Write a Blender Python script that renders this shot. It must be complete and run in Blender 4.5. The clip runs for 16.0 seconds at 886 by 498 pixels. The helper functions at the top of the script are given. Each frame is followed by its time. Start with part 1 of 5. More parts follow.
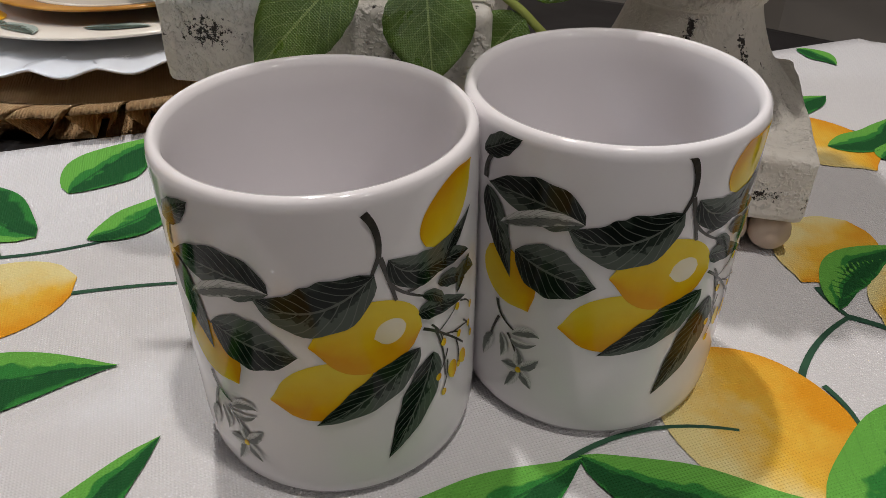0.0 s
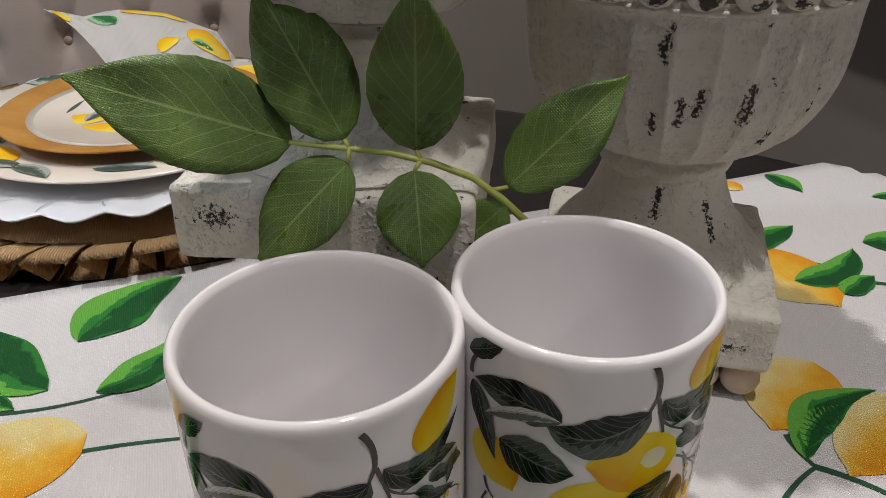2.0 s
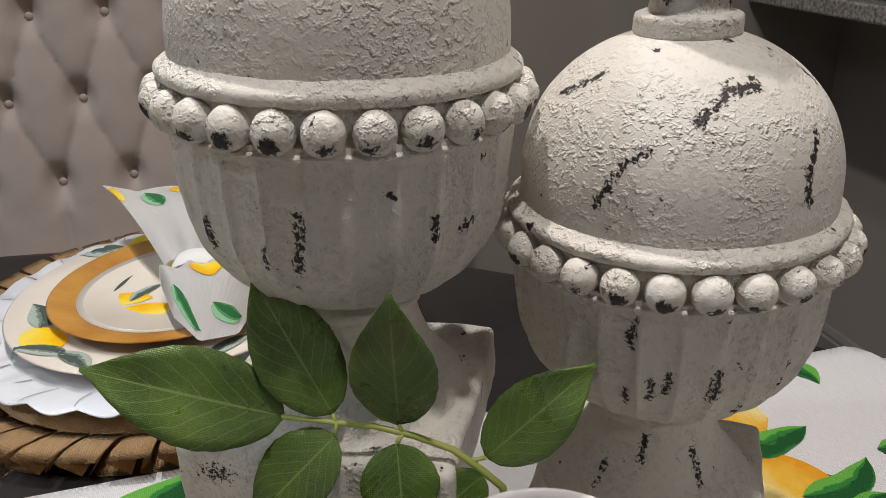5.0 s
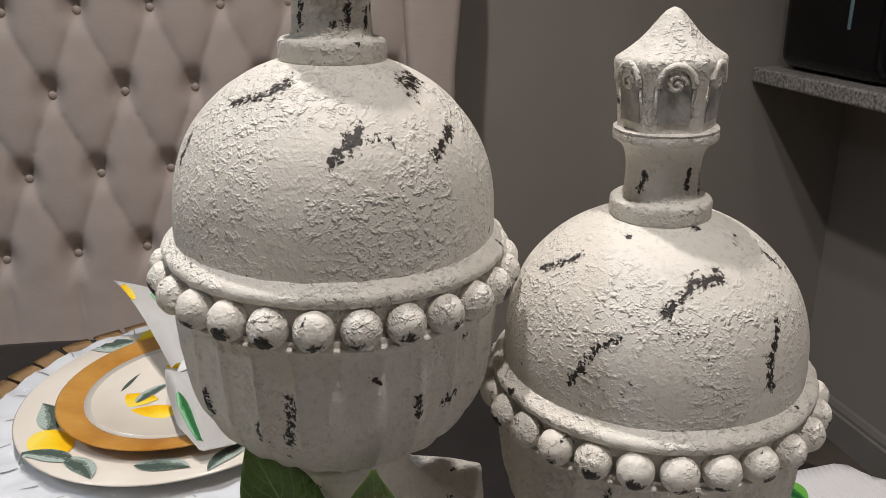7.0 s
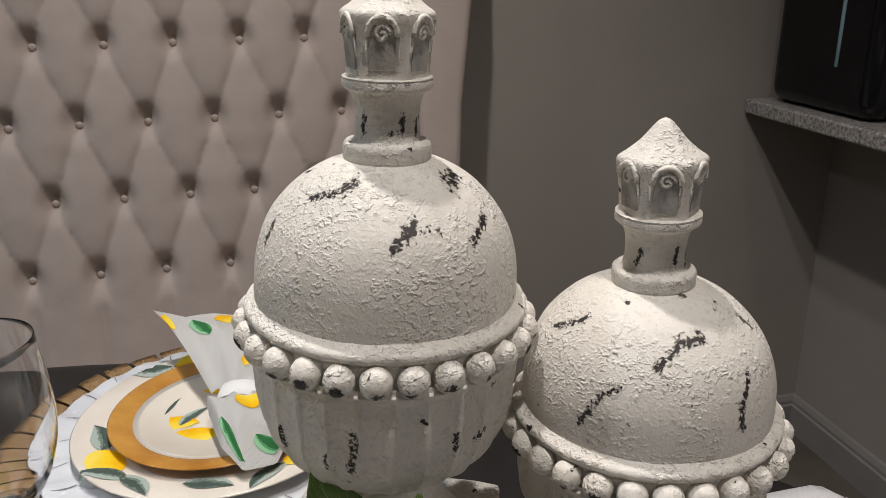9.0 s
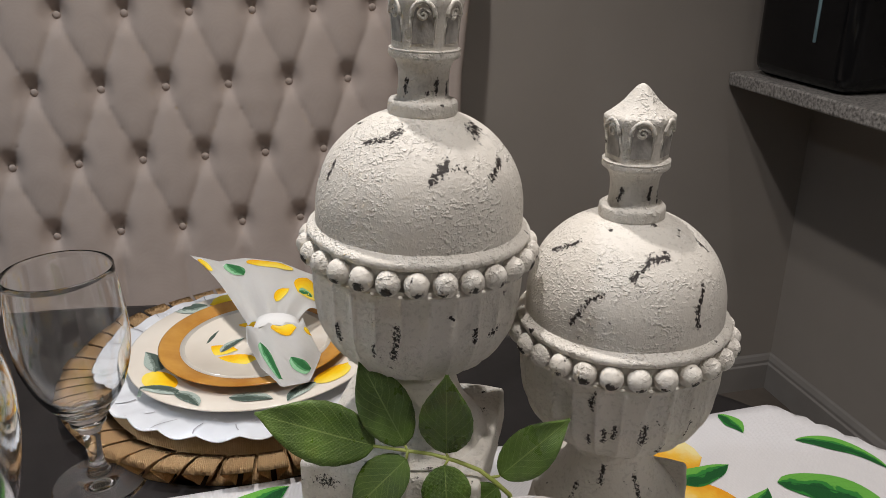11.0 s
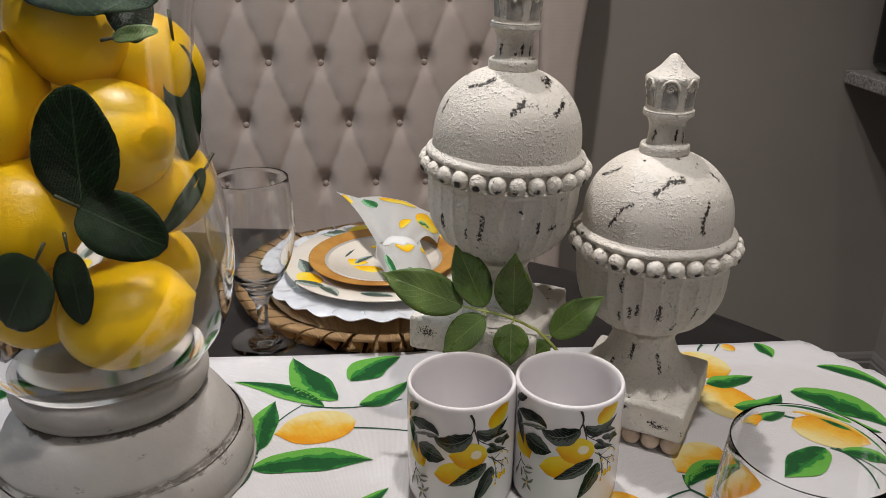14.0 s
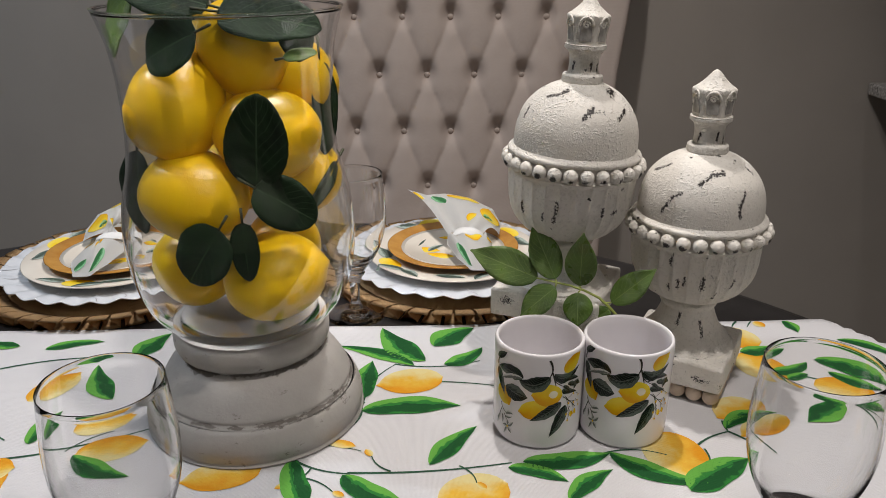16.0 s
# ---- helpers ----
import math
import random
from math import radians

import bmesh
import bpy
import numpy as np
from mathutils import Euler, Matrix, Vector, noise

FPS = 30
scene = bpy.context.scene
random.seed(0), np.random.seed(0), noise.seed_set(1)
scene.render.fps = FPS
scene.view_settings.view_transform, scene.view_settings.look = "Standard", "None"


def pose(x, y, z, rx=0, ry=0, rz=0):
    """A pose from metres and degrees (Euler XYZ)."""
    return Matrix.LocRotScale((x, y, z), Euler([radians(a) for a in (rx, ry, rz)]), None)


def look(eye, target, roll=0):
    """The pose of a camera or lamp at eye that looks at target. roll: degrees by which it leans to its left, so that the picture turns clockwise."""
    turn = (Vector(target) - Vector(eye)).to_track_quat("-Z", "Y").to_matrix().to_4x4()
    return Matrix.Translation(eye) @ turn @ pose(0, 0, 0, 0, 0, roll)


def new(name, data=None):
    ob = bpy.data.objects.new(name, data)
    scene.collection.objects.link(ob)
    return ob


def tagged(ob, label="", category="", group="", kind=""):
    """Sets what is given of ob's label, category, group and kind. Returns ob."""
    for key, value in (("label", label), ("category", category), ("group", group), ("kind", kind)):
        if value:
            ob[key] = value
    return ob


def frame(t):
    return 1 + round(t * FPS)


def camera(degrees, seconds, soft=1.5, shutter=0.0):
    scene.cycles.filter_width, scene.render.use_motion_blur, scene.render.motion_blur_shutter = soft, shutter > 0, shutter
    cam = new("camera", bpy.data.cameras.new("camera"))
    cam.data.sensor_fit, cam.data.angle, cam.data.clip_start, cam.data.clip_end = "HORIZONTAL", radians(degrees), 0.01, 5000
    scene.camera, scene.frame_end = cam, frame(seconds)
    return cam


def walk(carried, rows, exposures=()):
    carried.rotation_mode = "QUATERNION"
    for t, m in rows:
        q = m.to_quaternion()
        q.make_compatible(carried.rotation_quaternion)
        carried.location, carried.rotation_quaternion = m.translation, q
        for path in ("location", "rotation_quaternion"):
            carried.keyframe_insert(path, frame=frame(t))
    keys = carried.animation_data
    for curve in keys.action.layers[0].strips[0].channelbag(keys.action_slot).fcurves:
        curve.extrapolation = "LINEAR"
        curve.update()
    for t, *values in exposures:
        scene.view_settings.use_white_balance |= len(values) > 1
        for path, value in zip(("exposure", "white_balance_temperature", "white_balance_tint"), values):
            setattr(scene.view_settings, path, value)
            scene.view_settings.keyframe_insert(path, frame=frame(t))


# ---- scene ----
cam = camera(59.5, 16.0, soft=0.8)
PATH = [
    (0, (0.035, 0.006, 0.182), (-0.047, 1.634, -0.977), -0.1),
    (0.5, (0.036, 0.008, 0.19), (-0.041, 1.652, -0.946), -0.3),
    (1, (0.037, 0.007, 0.2), (-0.029, 1.673, -0.905), -0.4),
    (1.5, (0.037, 0.008, 0.212), (-0.029, 1.702, -0.848), -0.5),
    (2, (0.036, 0.008, 0.224), (-0.029, 1.729, -0.793), -0.4),
    (2.5, (0.039, 0.01, 0.235), (-0.033, 1.753, -0.742), -0.2),
    (3, (0.042, 0.012, 0.246), (-0.044, 1.768, -0.706), -0.2),
    (3.2, (0.044, 0.011, 0.25), (-0.055, 1.778, -0.683), -0.3),
    (5.3, (0.066, 0.027, 0.3), (-0.162, 1.836, -0.522), -2.3),
    (5.5, (0.067, 0.028, 0.305), (-0.164, 1.834, -0.524), -2.3),
    (6, (0.07, 0.028, 0.319), (-0.169, 1.852, -0.466), -2.0),
    (6.5, (0.072, 0.027, 0.329), (-0.175, 1.865, -0.42), -1.9),
    (7, (0.075, 0.026, 0.341), (-0.176, 1.88, -0.367), -1.6),
    (7.5, (0.075, 0.023, 0.358), (-0.183, 1.876, -0.35), -1.6),
    (8, (0.072, 0.013, 0.37), (-0.19, 1.875, -0.312), -1.5),
    (8.2, (0.071, 0.008, 0.373), (-0.189, 1.875, -0.296), -1.5),
    (10.3, (0.057, -0.091, 0.396), (-0.159, 1.759, -0.335), -0.4),
    (10.5, (0.056, -0.098, 0.396), (-0.159, 1.748, -0.343), -0.5),
    (11, (0.06, -0.12, 0.398), (-0.155, 1.721, -0.351), -0.3),
    (11.5, (0.069, -0.15, 0.4), (-0.216, 1.68, -0.356), -0.3),
    (12, (0.088, -0.187, 0.405), (-0.285, 1.624, -0.357), -0.5),
    (12.5, (0.098, -0.222, 0.407), (-0.326, 1.577, -0.357), -0.2),
    (13, (0.105, -0.249, 0.405), (-0.355, 1.541, -0.359), 0.1),
    (13.5, (0.114, -0.274, 0.403), (-0.38, 1.507, -0.362), 0.2),
    (14, (0.122, -0.302, 0.407), (-0.402, 1.472, -0.353), 0.2),
    (14.5, (0.123, -0.329, 0.411), (-0.425, 1.439, -0.346), 0.1),
    (15, (0.119, -0.359, 0.413), (-0.444, 1.406, -0.341), 0.1),
    (15.5, (0.113, -0.392, 0.421), (-0.459, 1.375, -0.322), 0.0),
    (16, (0.108, -0.446, 0.43), (-0.476, 1.32, -0.304), 0.0),
]
walk(cam, [(t, look(eye, target, roll)) for t, eye, target, roll in PATH],
     [(0, -0.20), (3, -0.10), (6, -0.03), (8, -0.02), (16, 0.0)])


# ---- world, light ----
# The room lies along U (with the table runner) and V (towards the back wall), turned from the world's axes.
TURN = 20.0
CU, SU = math.cos(radians(TURN)), math.sin(radians(TURN))
FLOOR_Z = -0.75


def uv(u, v, z=0.0):
    """World place of room coordinates; z = 0 is the tabletop."""
    return Vector((CU * u - SU * v, SU * u + CU * v, z))


def room(u, v, z=0.0, turn=0.0):
    p = uv(u, v, z)
    return pose(p.x, p.y, p.z, 0, 0, TURN + turn)


world = bpy.data.worlds.new("room_air")
scene.world = world
world.use_nodes = True
world.node_tree.nodes["Background"].inputs[0].default_value = (0.8, 0.85, 1.0, 1)
world.node_tree.nodes["Background"].inputs[1].default_value = 0.01


def overhead_spot(name, u, v, z, watts, colour, radius, spread):
    """A spot lamp near ceiling height, pointing down with a soft-edged cone."""
    data = bpy.data.lights.new(name, "SPOT")
    data.energy, data.color, data.shadow_soft_size = watts, colour, radius
    data.spot_size, data.spot_blend = radians(spread), 1.0
    ob = new(name, data)
    ob.location = uv(u, v, z)
    return ob


# ceiling downlights, placed from the cast shadows and the lit urn domes
overhead_spot("overhead_spot", 0.03, 0.60, 1.60, 57, (1.0, 0.94, 0.90), 0.028, 130)
overhead_spot("overhead_spot", 0.22, -0.10, 1.62, 45, (1.0, 0.93, 0.88), 0.035, 130)
# added cool fill for the bluish left wall; its source is unknown
overhead_spot("overhead_spot", -1.45, 0.45, 1.62, 60, (0.78, 0.88, 1.0), 0.05, 140)
# fill added behind the camera to lighten urn bowls and mug fronts
overhead_spot("overhead_spot", 0.8, -1.6, 1.62, 40, (1.0, 0.94, 0.90), 0.05, 150)

# ---- materials ----
def shader(name):
    m = bpy.data.materials.new(name)
    m.use_nodes = True
    return m, m.node_tree, m.node_tree.nodes["Principled BSDF"]


def node(tree, kind, **values):
    n = tree.nodes.new(kind)
    for key, value in values.items():
        n.inputs[key.replace("_", " ")].default_value = value
    return n


def place_of(tree, scatter=0.0):
    """Object coordinates, shifted by the object's own random number."""
    t = tree.nodes.new("ShaderNodeTexCoord").outputs["Object"]
    if not scatter:
        return t
    r = tree.nodes.new("ShaderNodeObjectInfo").outputs["Random"]
    mul = tree.nodes.new("ShaderNodeMath")
    mul.operation = "MULTIPLY"
    mul.inputs[1].default_value = scatter
    tree.links.new(r, mul.inputs[0])
    add = tree.nodes.new("ShaderNodeVectorMath")
    tree.links.new(t, add.inputs[0])
    tree.links.new(mul.outputs[0], add.inputs[1])
    return add.outputs[0]


def grain(tree, place, scale, detail=4.0, rough=0.55, stretch=None):
    if stretch:
        mp = tree.nodes.new("ShaderNodeMapping")
        mp.inputs["Scale"].default_value = stretch
        tree.links.new(place, mp.inputs["Vector"])
        place = mp.outputs[0]
    n = node(tree, "ShaderNodeTexNoise", Scale=scale, Detail=detail, Roughness=rough)
    tree.links.new(place, n.inputs["Vector"])
    return n.outputs["Fac"]


def ramp(tree, fac, stops):
    n = tree.nodes.new("ShaderNodeValToRGB")
    while len(n.color_ramp.elements) < len(stops):
        n.color_ramp.elements.new(0.5)
    for e, (at, c) in zip(n.color_ramp.elements, stops):
        e.position, e.color = at, (*c, 1) if len(c) == 3 else c
    tree.links.new(fac, n.inputs["Fac"])
    return n.outputs["Color"]


def mixed(tree, fac, a, b):
    n = tree.nodes.new("ShaderNodeMix")
    n.data_type = "RGBA"
    if isinstance(fac, float):
        n.inputs["Factor"].default_value = fac
    else:
        tree.links.new(fac, n.inputs["Factor"])
    for key, c in (("A", a), ("B", b)):
        sock = [s for s in n.inputs if s.name == key and s.type == "RGBA"][0]
        if isinstance(c, tuple):
            sock.default_value = (*c, 1)
        else:
            tree.links.new(c, sock)
    return [s for s in n.outputs if s.type == "RGBA"][0]


def maths(tree, op, a, b=0.0, clamp=False):
    n = tree.nodes.new("ShaderNodeMath")
    n.operation, n.use_clamp = op, clamp
    for k, v in enumerate((a, b)):
        if isinstance(v, (int, float)):
            n.inputs[k].default_value = v
        else:
            tree.links.new(v, n.inputs[k])
    return n.outputs[0]


def relief(tree, bsdf, height, strength, distance):
    n = node(tree, "ShaderNodeBump", Strength=strength, Distance=distance)
    tree.links.new(height, n.inputs["Height"])
    tree.links.new(n.outputs[0], bsdf.inputs["Normal"])


def surface(name, dark, light, scale, rough, bump=0.0, bump_scale=400.0, depth=0.0005, metal=0.0, scatter=0.0, stretch=None):
    """A plain material: two tones mixed by noise, with fine relief."""
    m, t, b = shader(name)
    p = place_of(t, scatter)
    t.links.new(ramp(t, grain(t, p, scale, stretch=stretch), [(0.32, dark), (0.68, light)]), b.inputs["Base Color"])
    t.links.new(maths(t, "ADD", maths(t, "MULTIPLY", grain(t, p, scale * 3), 0.16), rough - 0.08), b.inputs["Roughness"])
    b.inputs["Metallic"].default_value = metal
    if bump:
        relief(t, b, grain(t, p, bump_scale, 3.0), bump, depth)
    return m


def glass(name, tint=(1, 1, 1), ior=1.45):
    m, t, b = shader(name)
    b.inputs["Base Color"].default_value = (*tint, 1)
    b.inputs["Roughness"].default_value = 0.0
    b.inputs["IOR"].default_value = ior
    b.inputs["Transmission Weight"].default_value = 1.0
    return m


def chalk_paint():
    """Thick crusty off-white paint, chipped to dark brown in streaks and specks."""
    m, t, b = shader("chalk_paint")
    p = place_of(t, 9.0)
    body = mixed(t, grain(t, p, 30, 3.0), (0.69, 0.65, 0.585), (0.82, 0.79, 0.735))
    pits = ramp(t, grain(t, p, 300, 5.0, 0.65), [(0.34, (0.30, 0.28, 0.25)), (0.46, (1, 1, 1))])
    n = t.nodes.new("ShaderNodeMix")
    n.data_type, n.blend_type = "RGBA", "MULTIPLY"
    n.inputs["Factor"].default_value = 0.22
    t.links.new(body, n.inputs[6])
    t.links.new(pits, n.inputs[7])
    ragged = maths(t, "MULTIPLY", maths(t, "SUBTRACT", grain(t, p, 380, 5.0, 0.75), 0.5), 0.55)
    lean = t.nodes.new("ShaderNodeMapping")
    lean.inputs["Rotation"].default_value = (0.6, 0.7, 0.3)
    t.links.new(p, lean.inputs["Vector"])
    streak = grain(t, lean.outputs[0], 105, 1.5, 0.4, (1.4, 1.1, 0.55))
    patch = maths(t, "MULTIPLY", maths(t, "SUBTRACT", grain(t, p, 26, 2.0), 0.5), 0.20)
    worn = maths(t, "ADD", maths(t, "ADD", streak, ragged), patch)
    specks = ramp(t, worn, [(0.765, (0, 0, 0)), (0.775, (1, 1, 1))])
    spot = t.nodes.new("ShaderNodeAttribute")
    spot.attribute_name = "wear"
    torn = maths(t, "ADD", spot.outputs["Fac"], maths(t, "MULTIPLY", maths(t, "SUBTRACT", grain(t, p, 520, 5.0, 0.75), 0.5), 3.6))
    placed = maths(t, "MULTIPLY", ramp(t, torn, [(0.69, (0, 0, 0)), (0.72, (1, 1, 1))]), maths(t, "GREATER_THAN", spot.outputs["Fac"], 0.12))
    chip = maths(t, "MAXIMUM", specks, placed)
    t.links.new(mixed(t, chip, n.outputs[2], (0.030, 0.024, 0.022)), b.inputs["Base Color"])
    b.inputs["Roughness"].default_value = 0.58
    grit = ramp(t, grain(t, p, 360, 2.5, 0.55), [(0.50, (0, 0, 0)), (0.72, (1, 1, 1))])
    crumbs = ramp(t, grain(t, p, 700, 1.0, 0.5), [(0.55, (0, 0, 0)), (0.75, (1, 1, 1))])
    grit = maths(t, "ADD", grit, maths(t, "MULTIPLY", crumbs, 0.45))
    where = ramp(t, grain(t, p, 30, 3.0), [(0.40, (0.16, 0.16, 0.16)), (0.56, (1, 1, 1))])
    h = maths(t, "ADD", maths(t, "MULTIPLY", grit, where), maths(t, "MULTIPLY", grain(t, p, 900, 2.0, 0.5), 0.12))
    h = maths(t, "SUBTRACT", h, maths(t, "MULTIPLY", chip, 0.6))
    relief(t, b, h, 0.9, 0.0010)
    return m


def stone():
    m, t, b = shader("weathered_stone")
    p = place_of(t)
    body = mixed(t, grain(t, p, 22, 4.0), (0.30, 0.283, 0.262), (0.44, 0.42, 0.393))
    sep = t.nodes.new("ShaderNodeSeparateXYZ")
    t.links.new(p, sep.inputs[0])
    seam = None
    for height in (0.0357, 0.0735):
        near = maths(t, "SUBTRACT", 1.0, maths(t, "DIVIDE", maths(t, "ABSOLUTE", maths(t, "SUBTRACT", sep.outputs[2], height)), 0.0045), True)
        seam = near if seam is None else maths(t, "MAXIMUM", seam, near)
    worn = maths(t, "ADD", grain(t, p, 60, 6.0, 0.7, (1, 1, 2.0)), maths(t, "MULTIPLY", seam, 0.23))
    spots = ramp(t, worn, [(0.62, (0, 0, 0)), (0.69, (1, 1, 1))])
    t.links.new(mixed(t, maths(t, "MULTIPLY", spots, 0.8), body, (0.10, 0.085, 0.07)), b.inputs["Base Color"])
    b.inputs["Roughness"].default_value = 0.75
    relief(t, b, grain(t, p, 240, 5.0), 0.35, 0.0008)
    return m


def threads(t, p, scale):
    """Height of a plain weave: crossing threads."""
    waves = []
    for axis in ("X", "Y"):
        w = node(t, "ShaderNodeTexWave", Scale=scale, Distortion=0.8, Detail=2.0)
        w.bands_direction = axis
        t.links.new(p, w.inputs["Vector"])
        waves.append(w.outputs["Fac"])
    return maths(t, "MULTIPLY", waves[0], waves[1])


def weave(name, dark, light, scale, sheen_rough=0.9, depth=0.0003, strength=0.5, gaps=0.25):
    """Plain-woven cloth: threads in relief with darker gaps, base colour two tones."""
    m, t, b = shader(name)
    p = place_of(t)
    h = threads(t, p, scale)
    tone = mixed(t, grain(t, p, 30, 3.0), dark, light)
    shade = tuple(0.62 * c for c in dark)
    t.links.new(mixed(t, maths(t, "MULTIPLY", maths(t, "SUBTRACT", 1.0, h), gaps), tone, shade), b.inputs["Base Color"])
    b.inputs["Roughness"].default_value = sheen_rough
    b.inputs["Specular IOR Level"].default_value = 0.2
    relief(t, b, h, strength, depth)
    return m


def print_coords(t):
    """U runs along a printed shape, V across it."""
    sep = t.nodes.new("ShaderNodeSeparateXYZ")
    t.links.new(t.nodes.new("ShaderNodeUVMap").outputs[0], sep.inputs[0])
    return sep.outputs[0], sep.outputs[1]


def printed_leaf(name, deep, mid, pale, vein, rough, blot=120, cloth=True, veined=0.4):
    """Ink of a leaf: one half paler than the other, with midrib and side veins."""
    m, t, b = shader(name)
    p = place_of(t, 3.0)
    s, w = print_coords(t)
    wob = maths(t, "MULTIPLY", maths(t, "SUBTRACT", grain(t, p, blot, 2.0), 0.5), 0.55)
    side = maths(t, "ADD", w, wob)
    tone = ramp(t, side, [(0.04, mid), (0.12, deep), (0.50, deep), (0.53, mid), (0.66, mid), (0.70, pale)])
    across = maths(t, "ABSOLUTE", maths(t, "SUBTRACT", w, 0.5))
    run = maths(t, "SUBTRACT", maths(t, "MULTIPLY", s, 9.0), maths(t, "MULTIPLY", across, 5.0))
    line = maths(t, "LESS_THAN", maths(t, "ABSOLUTE", maths(t, "SUBTRACT", maths(t, "FRACT", run), 0.5)), 0.055)
    rib = maths(t, "LESS_THAN", across, 0.022)
    veins = maths(t, "MAXIMUM", maths(t, "MULTIPLY", line, veined), maths(t, "MULTIPLY", rib, 0.6))
    t.links.new(mixed(t, veins, tone, vein), b.inputs["Base Color"])
    b.inputs["Roughness"].default_value = rough
    if cloth:
        b.inputs["Specular IOR Level"].default_value = 0.2
        relief(t, b, threads(t, place_of(t), 300), 0.55, 0.0005)
    else:
        b.inputs["Specular IOR Level"].default_value = 0.14
    return m


def printed_lemon(name, deep, mid, pale, rough, cloth=True):
    m, t, b = shader(name)
    p = place_of(t, 3.0)
    s, w = print_coords(t)
    wob = maths(t, "MULTIPLY", maths(t, "SUBTRACT", grain(t, p, 70, 4.0), 0.5), 0.7)
    f = maths(t, "ADD", maths(t, "ADD", maths(t, "MULTIPLY", w, 0.75), maths(t, "MULTIPLY", s, 0.25)), wob)
    t.links.new(ramp(t, f, [(0.20, pale), (0.52, mid), (0.82, deep)]), b.inputs["Base Color"])
    b.inputs["Roughness"].default_value = rough
    if cloth:
        b.inputs["Specular IOR Level"].default_value = 0.2
        relief(t, b, threads(t, place_of(t), 300), 0.55, 0.0005)
    else:
        b.inputs["Specular IOR Level"].default_value = 0.14
    return m


def live_leaf(name, deep, light, vein, rough, gloss=0.5):
    """An artificial leaf: coated fabric with pale veins, mottled."""
    m, t, b = shader(name)
    p = place_of(t, 5.0)
    s, w = print_coords(t)
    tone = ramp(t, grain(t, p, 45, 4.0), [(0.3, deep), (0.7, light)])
    across = maths(t, "ABSOLUTE", maths(t, "SUBTRACT", w, 0.5))
    run = maths(t, "ADD", maths(t, "SUBTRACT", maths(t, "MULTIPLY", s, 8.0), maths(t, "MULTIPLY", across, 6.0)),
                maths(t, "MULTIPLY", grain(t, p, 90, 2.0), 0.6))
    line = maths(t, "LESS_THAN", maths(t, "ABSOLUTE", maths(t, "SUBTRACT", maths(t, "FRACT", run), 0.5)), 0.035)
    rib = maths(t, "LESS_THAN", across, 0.014)
    veins = maths(t, "MULTIPLY", maths(t, "MAXIMUM", maths(t, "MULTIPLY", line, 0.75), rib), 0.6)
    cells = node(t, "ShaderNodeTexVoronoi", Scale=430.0)
    cells.feature = "DISTANCE_TO_EDGE"
    t.links.new(p, cells.inputs["Vector"])
    net = maths(t, "MULTIPLY", maths(t, "LESS_THAN", cells.outputs["Distance"], 0.05), 0.13)
    lines = maths(t, "MAXIMUM", veins, net)
    rust = ramp(t, grain(t, p, 26, 2.0), [(0.66, (0, 0, 0)), (0.74, (0.35, 0.35, 0.35))])
    tone = mixed(t, rust, tone, (0.16, 0.11, 0.02))
    t.links.new(mixed(t, lines, tone, vein), b.inputs["Base Color"])
    t.links.new(maths(t, "ADD", maths(t, "MULTIPLY", grain(t, p, 60, 3.0), 0.30), rough - 0.15), b.inputs["Roughness"])
    b.inputs["Specular IOR Level"].default_value = gloss
    cloth = maths(t, "MULTIPLY", threads(t, p, 420), 0.7)
    relief(t, b, maths(t, "ADD", maths(t, "ADD", grain(t, p, 1500, 2.0), cloth), maths(t, "MULTIPLY", lines, 1.5)), 0.6, 0.0005)
    return m


CHALK = chalk_paint()
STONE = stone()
PANEL_GREY = surface("panel_grey", (0.30, 0.285, 0.265), (0.52, 0.50, 0.47), 160.0, 0.65, 0.5, 500, 0.0008)
WALL = surface("wall_paint", (0.315, 0.288, 0.260), (0.345, 0.316, 0.286), 3.0, 0.7, 0.15, 350, 0.0006)
CEIL = surface("ceiling_paint", (0.72, 0.71, 0.69), (0.76, 0.75, 0.73), 4.0, 0.8)
FLOORING = surface("dark_floor", (0.10, 0.085, 0.07), (0.16, 0.135, 0.115), 6.0, 0.45, 0.1, 60, 0.0006)
TRIM = surface("trim_paint", (0.24, 0.225, 0.21), (0.28, 0.265, 0.25), 8.0, 0.5)
BLACK_TABLE = surface("black_lacquer", (0.012, 0.011, 0.011), (0.020, 0.018, 0.018), 14.0, 0.42, 0.08, 220, 0.0003)
LINEN = weave("chair_linen", (0.39, 0.33, 0.297), (0.45, 0.386, 0.348), 260, depth=0.0004, strength=0.12, gaps=0.08)
CLOTH = weave("runner_cotton", (0.63, 0.62, 0.635), (0.69, 0.68, 0.69), 300, depth=0.0005, strength=0.55)
NAPKIN = weave("napkin_cotton", (0.82, 0.82, 0.81), (0.87, 0.87, 0.86), 400, gaps=0.12)
BURLAP = weave("burlap", (0.50, 0.32, 0.16), (0.70, 0.48, 0.26), 210, depth=0.0010, strength=0.6)
CERAMIC = surface("mug_ceramic", (0.79, 0.765, 0.785), (0.82, 0.795, 0.81), 9.0, 0.10)
WHITE_PLATE = surface("white_glaze", (0.58, 0.60, 0.64), (0.66, 0.68, 0.71), 20.0, 0.25, 0.1, 120, 0.0006)
CREAM_PLATE = surface("cream_glaze", (0.68, 0.62, 0.54), (0.76, 0.71, 0.63), 14.0, 0.2)
AMBER = surface("amber_glaze", (0.38, 0.16, 0.025), (0.56, 0.29, 0.06), 26.0, 0.2)
GREY_INK = surface("grey_glaze_line", (0.20, 0.20, 0.22), (0.32, 0.32, 0.34), 60.0, 0.3)
